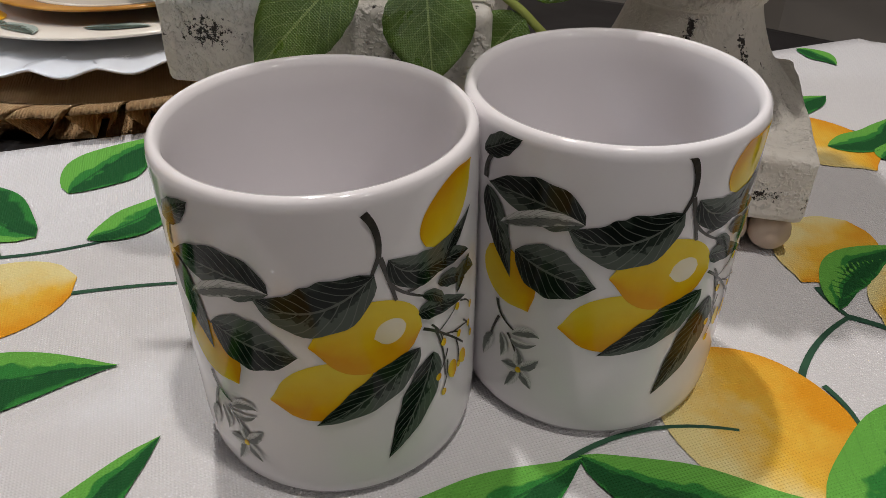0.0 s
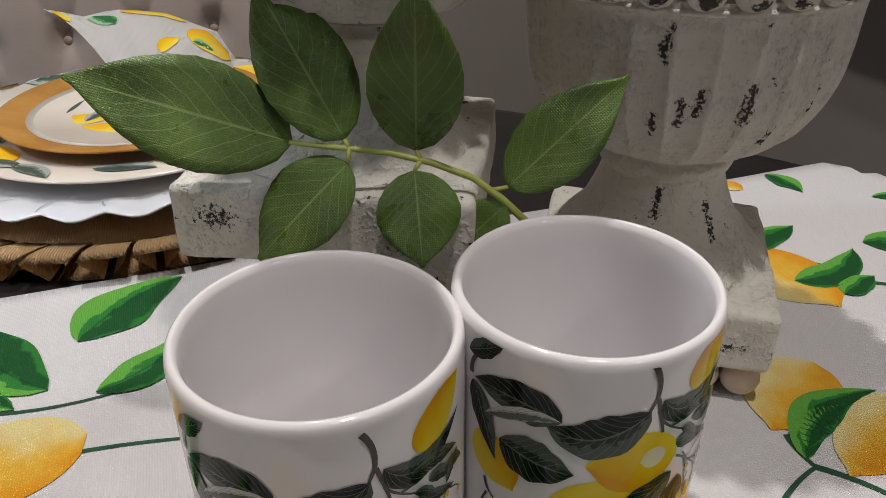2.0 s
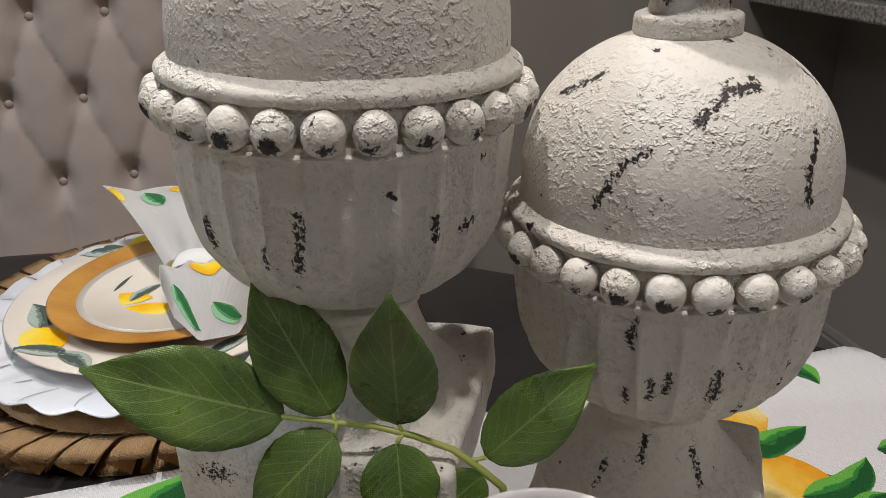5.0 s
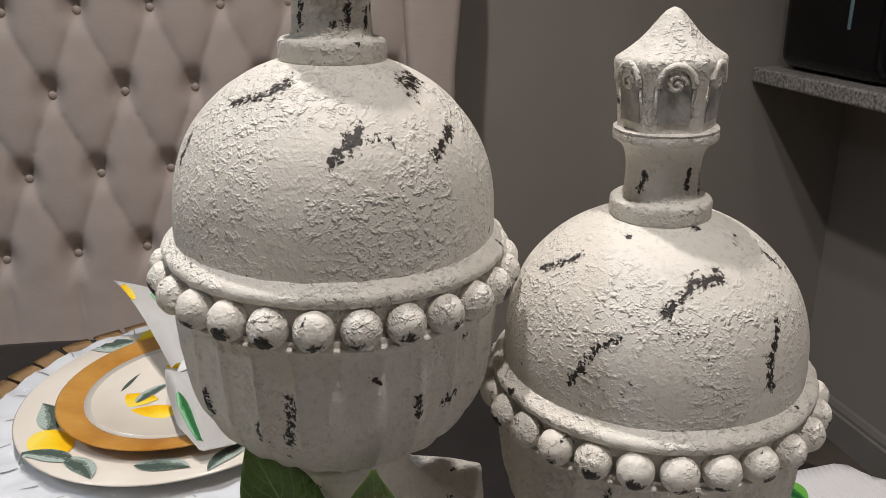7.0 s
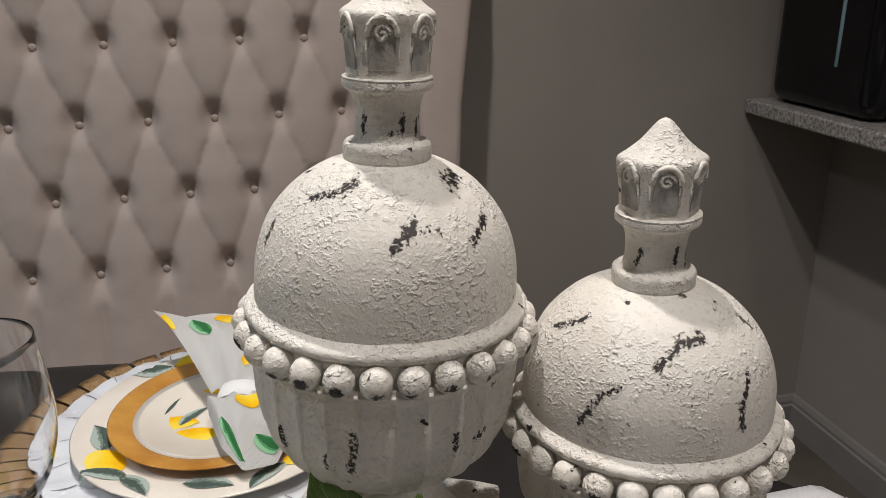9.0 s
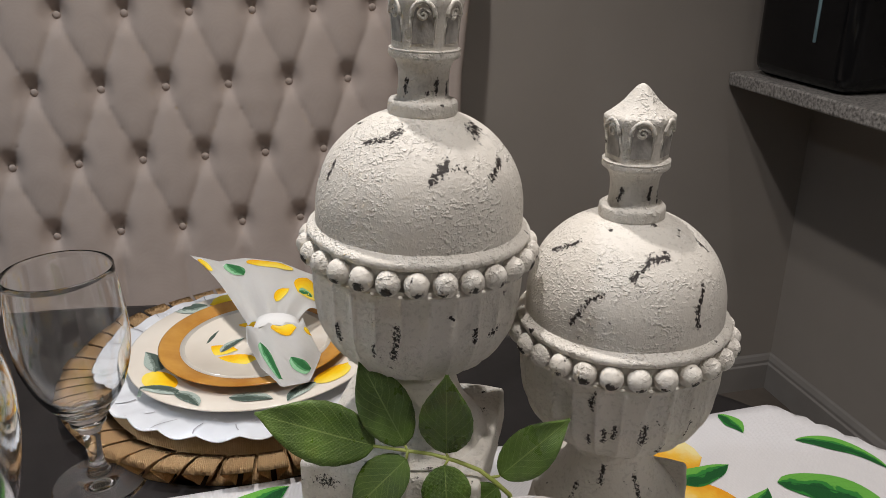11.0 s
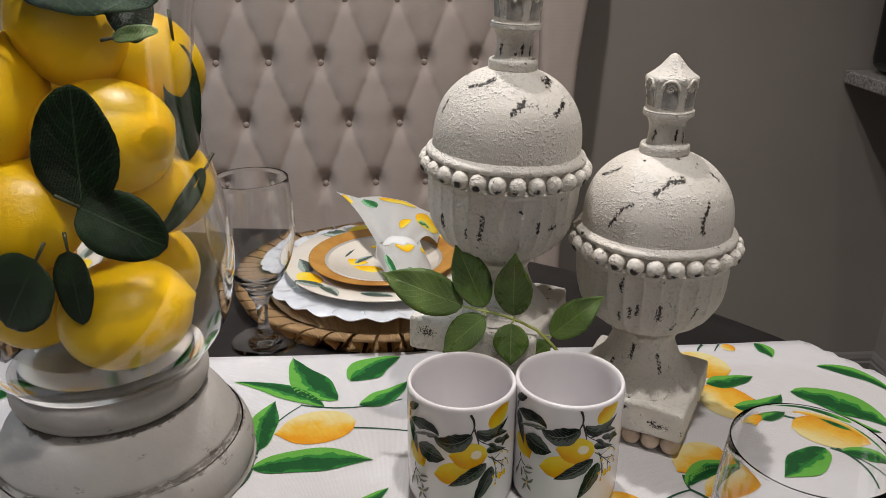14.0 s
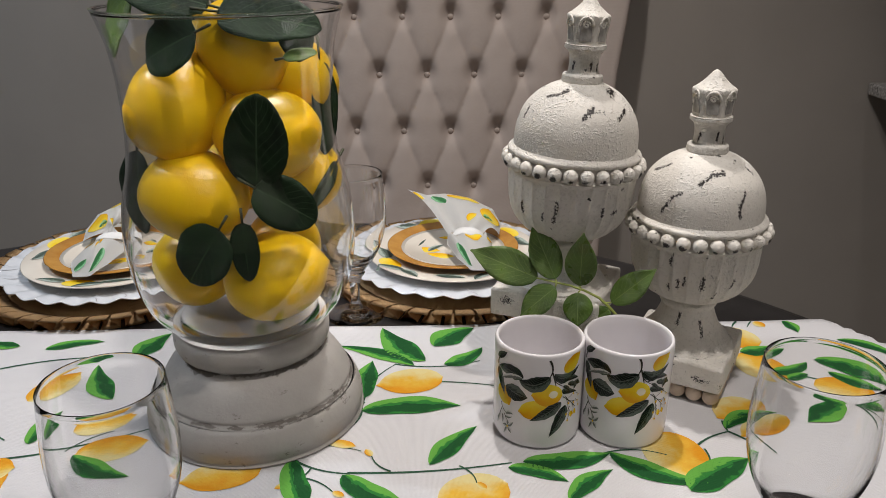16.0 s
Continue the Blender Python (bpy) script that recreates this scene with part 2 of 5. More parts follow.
CLEAR = glass("clear_glass", ior=1.5)
BLACK_TABLE.node_tree.nodes["Principled BSDF"].inputs["Specular IOR Level"].default_value = 0.3
GRANITE = surface("granite", (0.10, 0.095, 0.09), (0.50, 0.48, 0.46), 160.0, 0.3)
GLOSS_BLACK = surface("gloss_black_plastic", (0.006, 0.006, 0.007), (0.012, 0.012, 0.013), 5.0, 0.12)
GLOSS_BLACK.node_tree.nodes["Principled BSDF"].inputs["Specular IOR Level"].default_value = 0.25
# colour for the cyan reflection painted on the appliance
CYAN_GLINT = surface("painted_cyan_glint", (0.20, 0.33, 0.38), (0.26, 0.40, 0.45), 40.0, 0.25)
WOOD_BEAD = surface("pale_wood", (0.52, 0.40, 0.30), (0.66, 0.54, 0.43), 70.0, 0.55, 0.1, 200, 0.0003, scatter=4.0)
LEMON_SKIN = surface("lemon_skin", (0.72, 0.42, 0.002), (0.82, 0.53, 0.004), 24.0, 0.32, 0.32, 420, 0.0010, scatter=3.0)
STEM_GREEN = surface("stem_plastic", (0.30, 0.36, 0.07), (0.42, 0.46, 0.12), 60.0, 0.5, 0.15, 300, 0.0004)
STEM_DARK = surface("stem_wrapped", (0.03, 0.035, 0.015), (0.07, 0.07, 0.03), 80.0, 0.6)
SPRIG_LEAF = live_leaf("sprig_leaf", (0.044, 0.098, 0.008), (0.102, 0.195, 0.016), (0.30, 0.40, 0.12), 0.31, 0.7)
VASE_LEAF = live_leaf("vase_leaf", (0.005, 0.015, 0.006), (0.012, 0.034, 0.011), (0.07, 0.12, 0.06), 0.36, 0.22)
RUNNER_LEAF = printed_leaf("runner_leaf_ink", (0.010, 0.078, 0.020), (0.026, 0.180, 0.032), (0.12, 0.36, 0.055), (0.008, 0.055, 0.018), 0.85, 90, True, 0.10)
RUNNER_LEMON = printed_lemon("runner_lemon_ink", (0.66, 0.28, 0.012), (0.70, 0.42, 0.05), (0.70, 0.60, 0.28), 0.85)
RUNNER_STEM = surface("runner_stem_ink", (0.010, 0.050, 0.028), (0.020, 0.085, 0.040), 90.0, 0.85)
MUG_LEAF = printed_leaf("mug_leaf_ink", (0.006, 0.010, 0.008), (0.022, 0.032, 0.025), (0.085, 0.105, 0.088), (0.20, 0.22, 0.19), 0.10, 420, False, 0.55)
MUG_LEMON = printed_lemon("mug_lemon_ink", (0.70, 0.33, 0.004), (0.76, 0.49, 0.008), (0.79, 0.60, 0.04), 0.10, False)
MUG_HIGHLIGHT = surface("mug_highlight_patch", (0.78, 0.66, 0.36), (0.80, 0.74, 0.58), 40.0, 0.10)
MUG_PETAL = printed_leaf("mug_petal_ink", (0.16, 0.17, 0.16), (0.42, 0.43, 0.41), (0.66, 0.66, 0.65), (0.06, 0.065, 0.06), 0.10, 420, False, 0.6)
MUG_STEM = surface("mug_stem_ink", (0.022, 0.020, 0.016), (0.05, 0.045, 0.035), 300.0, 0.2)
PLATE_LEMON = printed_lemon("plate_lemon_ink", (0.80, 0.42, 0.01), (0.85, 0.58, 0.02), (0.85, 0.66, 0.10), 0.25, False)
NAPKIN_LEAF = printed_leaf("napkin_leaf_ink", (0.03, 0.15, 0.05), (0.09, 0.30, 0.12), (0.28, 0.54, 0.32), (0.03, 0.12, 0.05), 0.85, 90, True, 0.1)
PLATE_LEAF = printed_leaf("plate_leaf_ink", (0.07, 0.10, 0.085), (0.17, 0.22, 0.19), (0.38, 0.45, 0.41), (0.05, 0.065, 0.055), 0.25, 160, False)


# ---- building ----
def thing(name, m, label, category, group="", kind=""):
    e = new(name)
    e.empty_display_size = 0.05
    e.matrix_world = m
    return tagged(e, label, category, group, kind)


def mesh_of(name, bm, material, smooth=True):
    me = bpy.data.meshes.new(name)
    bm.normal_update()
    bm.to_mesh(me)
    bm.free()
    me.materials.append(material)
    if smooth:
        me.polygons.foreach_set("use_smooth", [True] * len(me.polygons))
    return me


def part(name, bm, material, parent=None, label="", smooth=True, at=None):
    ob = new(name, bm if isinstance(bm, bpy.types.Mesh) else mesh_of(name, bm, material, smooth))
    if parent:
        ob.parent = parent
    if at is not None:
        ob.matrix_local = at
    return tagged(ob, label)


def lathe(profile, seg=64, shape=None, bm=None, cap=True):
    """A surface of revolution. profile: (r, z) from below to above; shape(angle, r, z) may change r."""
    bm = bm or bmesh.new()
    rings = []
    for r, z in profile:
        if r < 1e-5:
            rings.append([bm.verts.new((0, 0, z))])
            continue
        ring = []
        for k in range(seg):
            a = 2 * math.pi * k / seg
            q = shape(a, r, z) if shape else r
            if isinstance(q, tuple):
                q, zz = q
            else:
                zz = z
            ring.append(bm.verts.new((q * math.cos(a), q * math.sin(a), zz)))
        rings.append(ring)
    for lo, hi in zip(rings, rings[1:]):
        for k in range(seg):
            n = (k + 1) % seg
            if len(lo) == 1 and len(hi) == 1:
                continue
            if len(lo) == 1:
                bm.faces.new((lo[0], hi[n], hi[k]))
            elif len(hi) == 1:
                bm.faces.new((lo[k], lo[n], hi[0]))
            else:
                bm.faces.new((lo[k], lo[n], hi[n], hi[k]))
    return bm


def smooth_profile(points, steps=4):
    """Catmull-Rom through (r, z) points."""
    out = []
    p = [points[0], *points, points[-1]]
    for i in range(1, len(p) - 2):
        for k in range(steps):
            t = k / steps
            out.append(tuple(0.5 * (2 * p[i][c] + (p[i + 1][c] - p[i - 1][c]) * t + (2 * p[i - 1][c] - 5 * p[i][c] + 4 * p[i + 1][c] - p[i + 2][c]) * t * t
                                    + (3 * p[i][c] - p[i - 1][c] - 3 * p[i + 1][c] + p[i + 2][c]) * t ** 3) for c in (0, 1)))
    return [(max(r, 0), z) for r, z in out] + [points[-1]]


def box(sx, sy, sz, bevel=0.0, segments=2, at=(0, 0, 0), bm=None):
    """A box standing on at, bevelled."""
    b = bmesh.new()
    bmesh.ops.create_cube(b, size=1)
    bmesh.ops.transform(b, matrix=Matrix.Translation(Vector(at) + Vector((0, 0, sz / 2))) @ Matrix.Diagonal((sx, sy, sz, 1)), verts=b.verts)
    if bevel:
        bmesh.ops.bevel(b, geom=b.edges[:], offset=bevel, segments=segments, affect="EDGES", profile=0.5)
    return b


def tube(points, radii, seg=8, bm=None, caps=True):
    """A round rod along points with a radius at each."""
    bm = bm or bmesh.new()
    pts = [Vector(p) for p in points]
    rings = []
    for i, p in enumerate(pts):
        d = (pts[min(i + 1, len(pts) - 1)] - pts[max(i - 1, 0)]).normalized()
        a = d.orthogonal().normalized() if i == 0 else (a - d * a.dot(d)).normalized()
        b = d.cross(a)
        r = radii[i] if isinstance(radii, (list, tuple)) else radii
        rings.append([bm.verts.new(p + r * (math.cos(2 * math.pi * k / seg) * a + math.sin(2 * math.pi * k / seg) * b)) for k in range(seg)])
    for lo, hi in zip(rings, rings[1:]):
        for k in range(seg):
            bm.faces.new((lo[k], lo[(k + 1) % seg], hi[(k + 1) % seg], hi[k]))
    if caps:
        bm.faces.new(rings[0][::-1])
        bm.faces.new(rings[-1])
    return bm


def bezier(a, b, bow, n):
    """Points from a to b, bowed sideways by the share bow of its length."""
    a, b = Vector(a), Vector(b)
    d = b - a
    c = (a + b) / 2 + Vector((-d.y, d.x)) * bow * 2
    return [(1 - t) ** 2 * a + 2 * t * (1 - t) * c + t * t * b for t in (i / n for i in range(n + 1))]


def bow3(a, m, b, n):
    """Points of the bow from a to b whose middle is m."""
    a, m, b = Vector(a), Vector(m), Vector(b)
    c = 2 * m - (a + b) / 2
    return [(1 - t) ** 2 * a + 2 * t * (1 - t) * c + t * t * b for t in (i / n for i in range(n + 1))]


def leaf_width(s):
    return math.sin(math.pi * min(1, s * 1.02) ** 0.8) ** 0.8 if 0 < s < 1 else 0.0


def lemon_width(s):
    """Full oval with a small nipple at the far end."""
    body = max(0.0, 1 - abs((s - 0.47) / 0.47) ** 2.15) ** 0.55
    nub = 0.20 * max(0.0, 1 - ((s - 0.92) / 0.08) ** 2) ** 0.5
    return max(body, nub, 0.02)


def strip(line, width, form, put, across=6, bm=None):
    """A flat shape along a 2D line; put(x, y) carries it onto its surface. UV: along, across."""
    bm = bm or bmesh.new()
    layer = bm.loops.layers.uv.verify()
    rows = []
    n = len(line) - 1
    for i, p in enumerate(line):
        d = line[min(i + 1, n)] - line[max(i - 1, 0)]
        side = Vector((-d.y, d.x)).normalized()
        s = i / n
        h = width * form(s) if form else width
        rows.append([(bm.verts.new(put(*(p + side * h * (2 * k / across - 1)))), (s, k / across)) for k in range(across + 1)])
    for lo, hi in zip(rows, rows[1:]):
        for k in range(across):
            quad = (lo[k], hi[k], hi[k + 1], lo[k + 1])
            f = bm.faces.new([v for v, _ in quad])
            for loop, (_, c) in zip(f.loops, quad):
                loop[layer].uv = c
    bmesh.ops.remove_doubles(bm, verts=bm.verts, dist=1e-6)
    return bm


def leaf_blade(length, width, fold=0.25, curl=0.15, n=24, across=8, thick=0.0005, full=0.62, point=0.40):
    """A leaf along +X from its base, folded along the midrib and curled along its length, with thickness."""
    bm = bmesh.new()
    layer = bm.loops.layers.uv.verify()
    for sign in (1, -1):
        rows = []
        for i in range(n + 1):
            s = i / n
            h = width / 2 * (math.sin(math.pi * s ** 0.82) ** (full + point * s) if 0 < i < n else 0) + (0.0008 if i in (0, n) else 0)
            row = []
            for k in range(across + 1):
                w = 2 * k / across - 1
                y = h * w * (1 + 0.012 * math.sin(17 * s * math.pi))
                z = fold * abs(h * w) - curl * length * (s - 0.35) ** 2 + 0.02 * width * math.sin(s * 14 + w * 3) * abs(w)
                row.append((bm.verts.new((s * length, y, z + sign * thick / 2)), (s, k / across)))
            rows.append(row)
        for lo, hi in zip(rows, rows[1:]):
            for k in range(across):
                quad = (lo[k], hi[k], hi[k + 1], lo[k + 1]) if sign < 0 else (lo[k + 1], hi[k + 1], hi[k], lo[k])
                f = bm.faces.new([v for v, _ in quad])
                for loop, (_, c) in zip(f.loops, quad):
                    loop[layer].uv = c
    edge = [e for e in bm.edges if e.is_boundary]
    bmesh.ops.bridge_loops(bm, edges=edge) if len(edge) > 8 else None
    return bm


def aim(base, tip, normal):
    """A pose at base whose X runs to tip and whose Z leans to normal."""
    x = (Vector(tip) - Vector(base)).normalized()
    z = Vector(normal)
    z = (z - x * z.dot(x)).normalized()
    y = z.cross(x)
    m = Matrix((x, y, z)).transposed().to_4x4()
    m.translation = base
    return m

# ---- the room ----
def slab(name, u0, u1, v0, v1, z0, z1, material, label, category):
    ob = part(name, box(u1 - u0, v1 - v0, z1 - z0), material, None, label, False, room((u0 + u1) / 2, (v0 + v1) / 2, z0))
    return tagged(ob, "", category, "", "structure")


BACK, RIGHT, LEFT, FRONT, TOP = 1.45, 1.30, -2.6, -3.0, 1.70
slab("floor", LEFT - 0.1, RIGHT + 0.1, FRONT - 0.1, BACK + 0.1, FLOOR_Z - 0.08, FLOOR_Z, FLOORING, "dark brown smooth floor under the table", "floor")
slab("wall_back", LEFT - 0.1, RIGHT + 0.1, BACK, BACK + 0.1, FLOOR_Z, TOP, WALL, "plain grey-beige painted wall behind the chair", "wall")
slab("wall_right", RIGHT, RIGHT + 0.1, FRONT, BACK, FLOOR_Z, TOP, WALL, "plain grey-beige painted wall beside the granite counter", "wall")
slab("wall_left", LEFT - 0.1, LEFT, FRONT, BACK, FLOOR_Z, TOP, WALL, "plain grey-beige painted side wall", "wall")
slab("wall_front", LEFT - 0.1, RIGHT + 0.1, FRONT - 0.1, FRONT, FLOOR_Z, TOP, WALL, "plain grey-beige painted wall opposite the chair", "wall")
slab("ceiling", LEFT - 0.1, RIGHT + 0.1, FRONT - 0.1, BACK + 0.1, TOP, TOP + 0.1, CEIL, "flat white painted ceiling", "ceiling")


def skirting(name, length, m):
    """Baseboard with a stepped, moulded top, along X."""
    bm = bmesh.new()
    outline = [(0, 0), (0.014, 0), (0.014, 0.072), (0.010, 0.076), (0.010, 0.084), (0.005, 0.095), (0, 0.100)]
    ends = [[bm.verts.new((x, -y, z)) for y, z in outline] for x in (-length / 2, length / 2)]
    for k in range(len(outline) - 1):
        bm.faces.new((ends[0][k], ends[0][k + 1], ends[1][k + 1], ends[1][k]))
    ob = part(name, bm, TRIM, None, "grey painted moulded baseboard along the wall", False, m)
    return tagged(ob, "", "baseboard", "", "structure")


skirting("baseboard", RIGHT - LEFT, room((LEFT + RIGHT) / 2, BACK - 0.0005, FLOOR_Z))
skirting("baseboard", BACK - FRONT, room(RIGHT - 0.0005, (BACK + FRONT) / 2, FLOOR_Z, -90))


def counter():
    c = thing("counter", room(1.179, 0.5, 0.080), "speckled grey granite counter fixed to the wall", "counter", kind="structure")
    bm = box(0.240, 1.89, 0.030, 0.004)
    part("counter_slab", bm, GRANITE, c, smooth=False)
    return c


counter()


def appliance():
    a = thing("appliance", room(1.190, 1.265, 0.1105), "glossy black boxy appliance standing on the granite counter", "appliance")
    part("body", box(0.21, 0.30, 0.42, 0.035, 4), GLOSS_BLACK, a)
    # the casing's cyan reflection, built as a thin coloured strip
    part("strip", box(0.004, 0.008, 0.20, 0.001, 1, (-0.1055, -0.05, 0.09)), CYAN_GLINT, a, "pale blue upright reflection, painted on as a thin strip")
    return a


appliance()


# ---- the table ----
TABLE_Z = -0.0022


def round_table():
    t = thing("dining_table", room(-0.286, -0.119, TABLE_Z), "large round black lacquered dining table", "table")
    rim = [(0.0, -0.035), (0.868, -0.035), (0.880, -0.030), (0.884, -0.018), (0.883, -0.006), (0.878, -0.001), (0.870, 0.0), (0.0, 0.0)]
    part("tabletop", lathe(rim, 128), BLACK_TABLE, t)
    foot = smooth_profile([(0.0, FLOOR_Z), (0.33, FLOOR_Z), (0.33, FLOOR_Z + 0.03), (0.12, FLOOR_Z + 0.10), (0.08, -0.40), (0.11, -0.10), (0.22, -0.036), (0.0, -0.036)], 5)
    part("pedestal", lathe(foot, 48), BLACK_TABLE, t)
    return t


round_table()
TABLE_C, TABLE_R = (-0.286, -0.119), 0.886
RUN_LOW, RUN_HIGH, CLOTH_Z = 0.027, 0.383, 0.0


def drape(u, v, lift=0.0):
    """A point of the runner: flat on the table, turning down over its round edge; local to the room's axes."""
    half = math.sqrt(max(0.01, TABLE_R ** 2 - (v - TABLE_C[1]) ** 2))
    over = abs(u - TABLE_C[0]) - half
    wave = 0.0003 * math.sin(31 * u + 9 * v) * math.sin(23 * v - 11 * u)
    if over <= 0:
        return Vector((u, v, CLOTH_Z + wave + lift))
    side = 1 if u > TABLE_C[0] else -1
    bend = 0.012
    a = min(over / bend, math.pi / 2 - 0.06)
    rest = max(0, over - bend * (math.pi / 2 - 0.06))
    x = bend * math.sin(a) + 0.06 * rest
    z = -bend * (1 - math.cos(a)) - rest
    return Vector((TABLE_C[0] + side * (half + x + lift * math.sin(a)), v, CLOTH_Z + z + lift * math.cos(a)))


def table_runner():
    r = thing("table_runner", room(0, 0, 0), "white cotton table runner printed with lemons and green leaves", "table runner")
    bm = bmesh.new()
    us = [-1.30 + 0.012 * i for i in range(166)]
    nv = 30
    vs = [RUN_LOW + (RUN_HIGH - RUN_LOW) * k / nv for k in range(nv + 1)]
    top = [[bm.verts.new(drape(u, v + 0.0012 * math.sin(u * 17) * (1 if k in (0, nv) else 0.5))) for k, v in enumerate(vs)] for u in us]
    low = [[bm.verts.new(drape(u, v + 0.0012 * math.sin(u * 17) * (1 if k in (0, nv) else 0.5), -0.0012)) for k, v in enumerate(vs)] for u in us]
    for i in range(len(us) - 1):
        for k in range(nv):
            bm.faces.new((top[i][k], top[i + 1][k], top[i + 1][k + 1], top[i][k + 1]))
            bm.faces.new((low[i][k], low[i][k + 1], low[i + 1][k + 1], low[i + 1][k]))
        for k in (0, nv):
            bm.faces.new((top[i][k], low[i][k], low[i + 1][k], top[i + 1][k]) if k == 0 else (top[i + 1][k], low[i + 1][k], low[i][k], top[i][k]))
    bm.normal_update()
    return part("cloth", bm, CLOTH, r)


RUNNER = table_runner()


def ink(x, y, lift=0.0004):
    return drape(x, y, lift)


def runner_lemon(a, b, width, bow=0.0, lift=0.0005):
    part("printed_lemon", strip(bezier(a, b, bow, 18), width / 2, lemon_width, lambda x, y: ink(x, y, lift), 8), RUNNER_LEMON, RUNNER)


def runner_leaf(a, b, width, bow=0.08, lift=0.0008):
    part("printed_leaf", strip(bezier(a, b, bow, 20), width / 2, lambda s: leaf_width(s) * (1 + 0.10 * math.sin(9 * s + 40 * a[0])), lambda x, y: ink(x, y, lift), 6), RUNNER_LEAF, RUNNER)


def runner_stem(a, b, bow=0.06, width=0.0022, lift=0.0004):
    part("printed_stem", strip(bezier(a, b, bow, 12), width / 2, lambda s: 1 - 0.45 * s, lambda x, y: ink(x, y, lift), 1), RUNNER_STEM, RUNNER)


# the spray beside the mugs
runner_lemon((-0.030, 0.262), (-0.100, 0.246), 0.048)
runner_stem((-0.082, 0.290), (0.012, 0.295), -0.10)
runner_stem((-0.032, 0.252), (0.030, 0.241), 0.03)
runner_stem((-0.111, 0.218), (-0.082, 0.288), 0.10)
runner_leaf((-0.060, 0.286), (-0.151, 0.333), 0.020, -0.06)
runner_leaf((-0.048, 0.295), (-0.099, 0.376), 0.034)
runner_leaf((-0.038, 0.328), (0.011, 0.373), 0.036)
runner_leaf((-0.028, 0.287), (0.017, 0.325), 0.022, -0.10)
runner_leaf((-0.110, 0.223), (-0.106, 0.298), 0.026, 0.05)
runner_leaf((-0.112, 0.199), (-0.013, 0.206), 0.032, 0.06)
# the spray in front of the mugs
runner_stem((-0.174, 0.130), (-0.116, 0.102), -0.10, 0.003)
runner_stem((-0.118, 0.103), (0.027, 0.113), -0.03, 0.003)
runner_stem((-0.150, 0.144), (-0.108, 0.134), 0.05, 0.0016)
runner_lemon((-0.139, 0.149), (-0.113, 0.141), 0.012)
runner_leaf((-0.046, 0.112), (0.000, 0.170), 0.022, 0.04)
runner_leaf((-0.122, 0.100), (-0.062, 0.058), 0.026, -0.08)
runner_leaf((-0.149, 0.063), (-0.168, 0.128), 0.026, 0.08)
runner_leaf((0.023, 0.106), (0.073, 0.085), 0.018)
runner_leaf((0.070, 0.061), (0.115, 0.101), 0.020)
runner_leaf((0.037, 0.114), (0.119, 0.125), 0.026, -0.06)
runner_leaf((0.117, 0.126), (0.196, 0.078), 0.024, -0.10)
runner_lemon((0.020, 0.085), (-0.042, 0.057), 0.052)
runner_lemon((0.168, 0.156), (0.185, 0.082), 0.056)
runner_leaf((0.174, 0.070), (0.241, 0.113), 0.034, 0.05)
# the spray beside the second urn
runner_stem((0.187, 0.116), (0.237, 0.154), 0.10, 0.003)
runner_stem((0.238, 0.172), (0.237, 0.154), -0.05, 0.003)
runner_stem((0.237, 0.154), (0.262, 0.112), 0.08, 0.003)
runner_leaf((0.236, 0.158), (0.293, 0.182), 0.018, 0.17)
runner_lemon((0.300, 0.176), (0.246, 0.146), 0.030)
runner_lemon((0.280, 0.207), (0.234, 0.176), 0.040, 0.0, 0.0006)
runner_lemon((0.342, 0.329), (0.288, 0.362), 0.050, 0.06)
runner_leaf((0.307, 0.305), (0.358, 0.315), 0.022, -0.03)
runner_lemon((0.298, 0.299), (0.324, 0.238), 0.050, 0.10)
runner_leaf((0.318, 0.265), (0.371, 0.282), 0.021, -0.15)
runner_leaf((0.334, 0.246), (0.361, 0.255), 0.015, 0.03)
runner_leaf((0.431, 0.331), (0.480, 0.278), 0.017, 0.18)
runner_leaf((0.382, 0.286), (0.446, 0.222), 0.038, 0.14)
runner_leaf((0.385, 0.259), (0.432, 0.218), 0.021, -0.06)
runner_lemon((0.356, 0.232), (0.416, 0.202), 0.047, 0.08)
runner_leaf((0.371, 0.200), (0.317, 0.164), 0.031, 0.02)
runner_leaf((0.383, 0.194), (0.424, 0.170), 0.018, 0.14)
runner_leaf((0.241, 0.163), (0.274, 0.179), 0.012, 0.09)
runner_leaf((0.388, 0.380), (0.394, 0.350), 0.016, 0.11)
runner_lemon((0.353, 0.380), (0.361, 0.366), 0.014)
runner_stem((0.355, 0.251), (0.388, 0.236), -0.04, 0.003)
runner_stem((0.381, 0.200), (0.390, 0.145), 0.13, 0.003)
runner_stem((0.376, 0.200), (0.410, 0.150), 0.10, 0.002)
runner_stem((0.335, 0.286), (0.349, 0.269), -0.09, 0.003)
runner_stem((0.306, 0.297), (0.335, 0.286), -0.05, 0.003)
runner_stem((0.332, 0.381), (0.322, 0.368), -0.05, 0.003)
runner_stem((0.350, 0.381), (0.340, 0.367), -0.02, 0.002)
for a, b in (((-0.170, 0.100), (-0.128, 0.078)), ((-0.150, 0.112), (-0.168, 0.090)), ((-0.020, 0.110), (-0.006, 0.086)), ((-0.080, 0.104), (-0.098, 0.126)), ((0.110, 0.124), (0.168, 0.120)), ((-0.110, 0.215), (-0.140, 0.190)), ((-0.112, 0.205), (-0.124, 0.168)), ((0.205, 0.128), (0.196, 0.096))):
    runner_stem(a, b, 0.12, 0.0020, 0.0006)
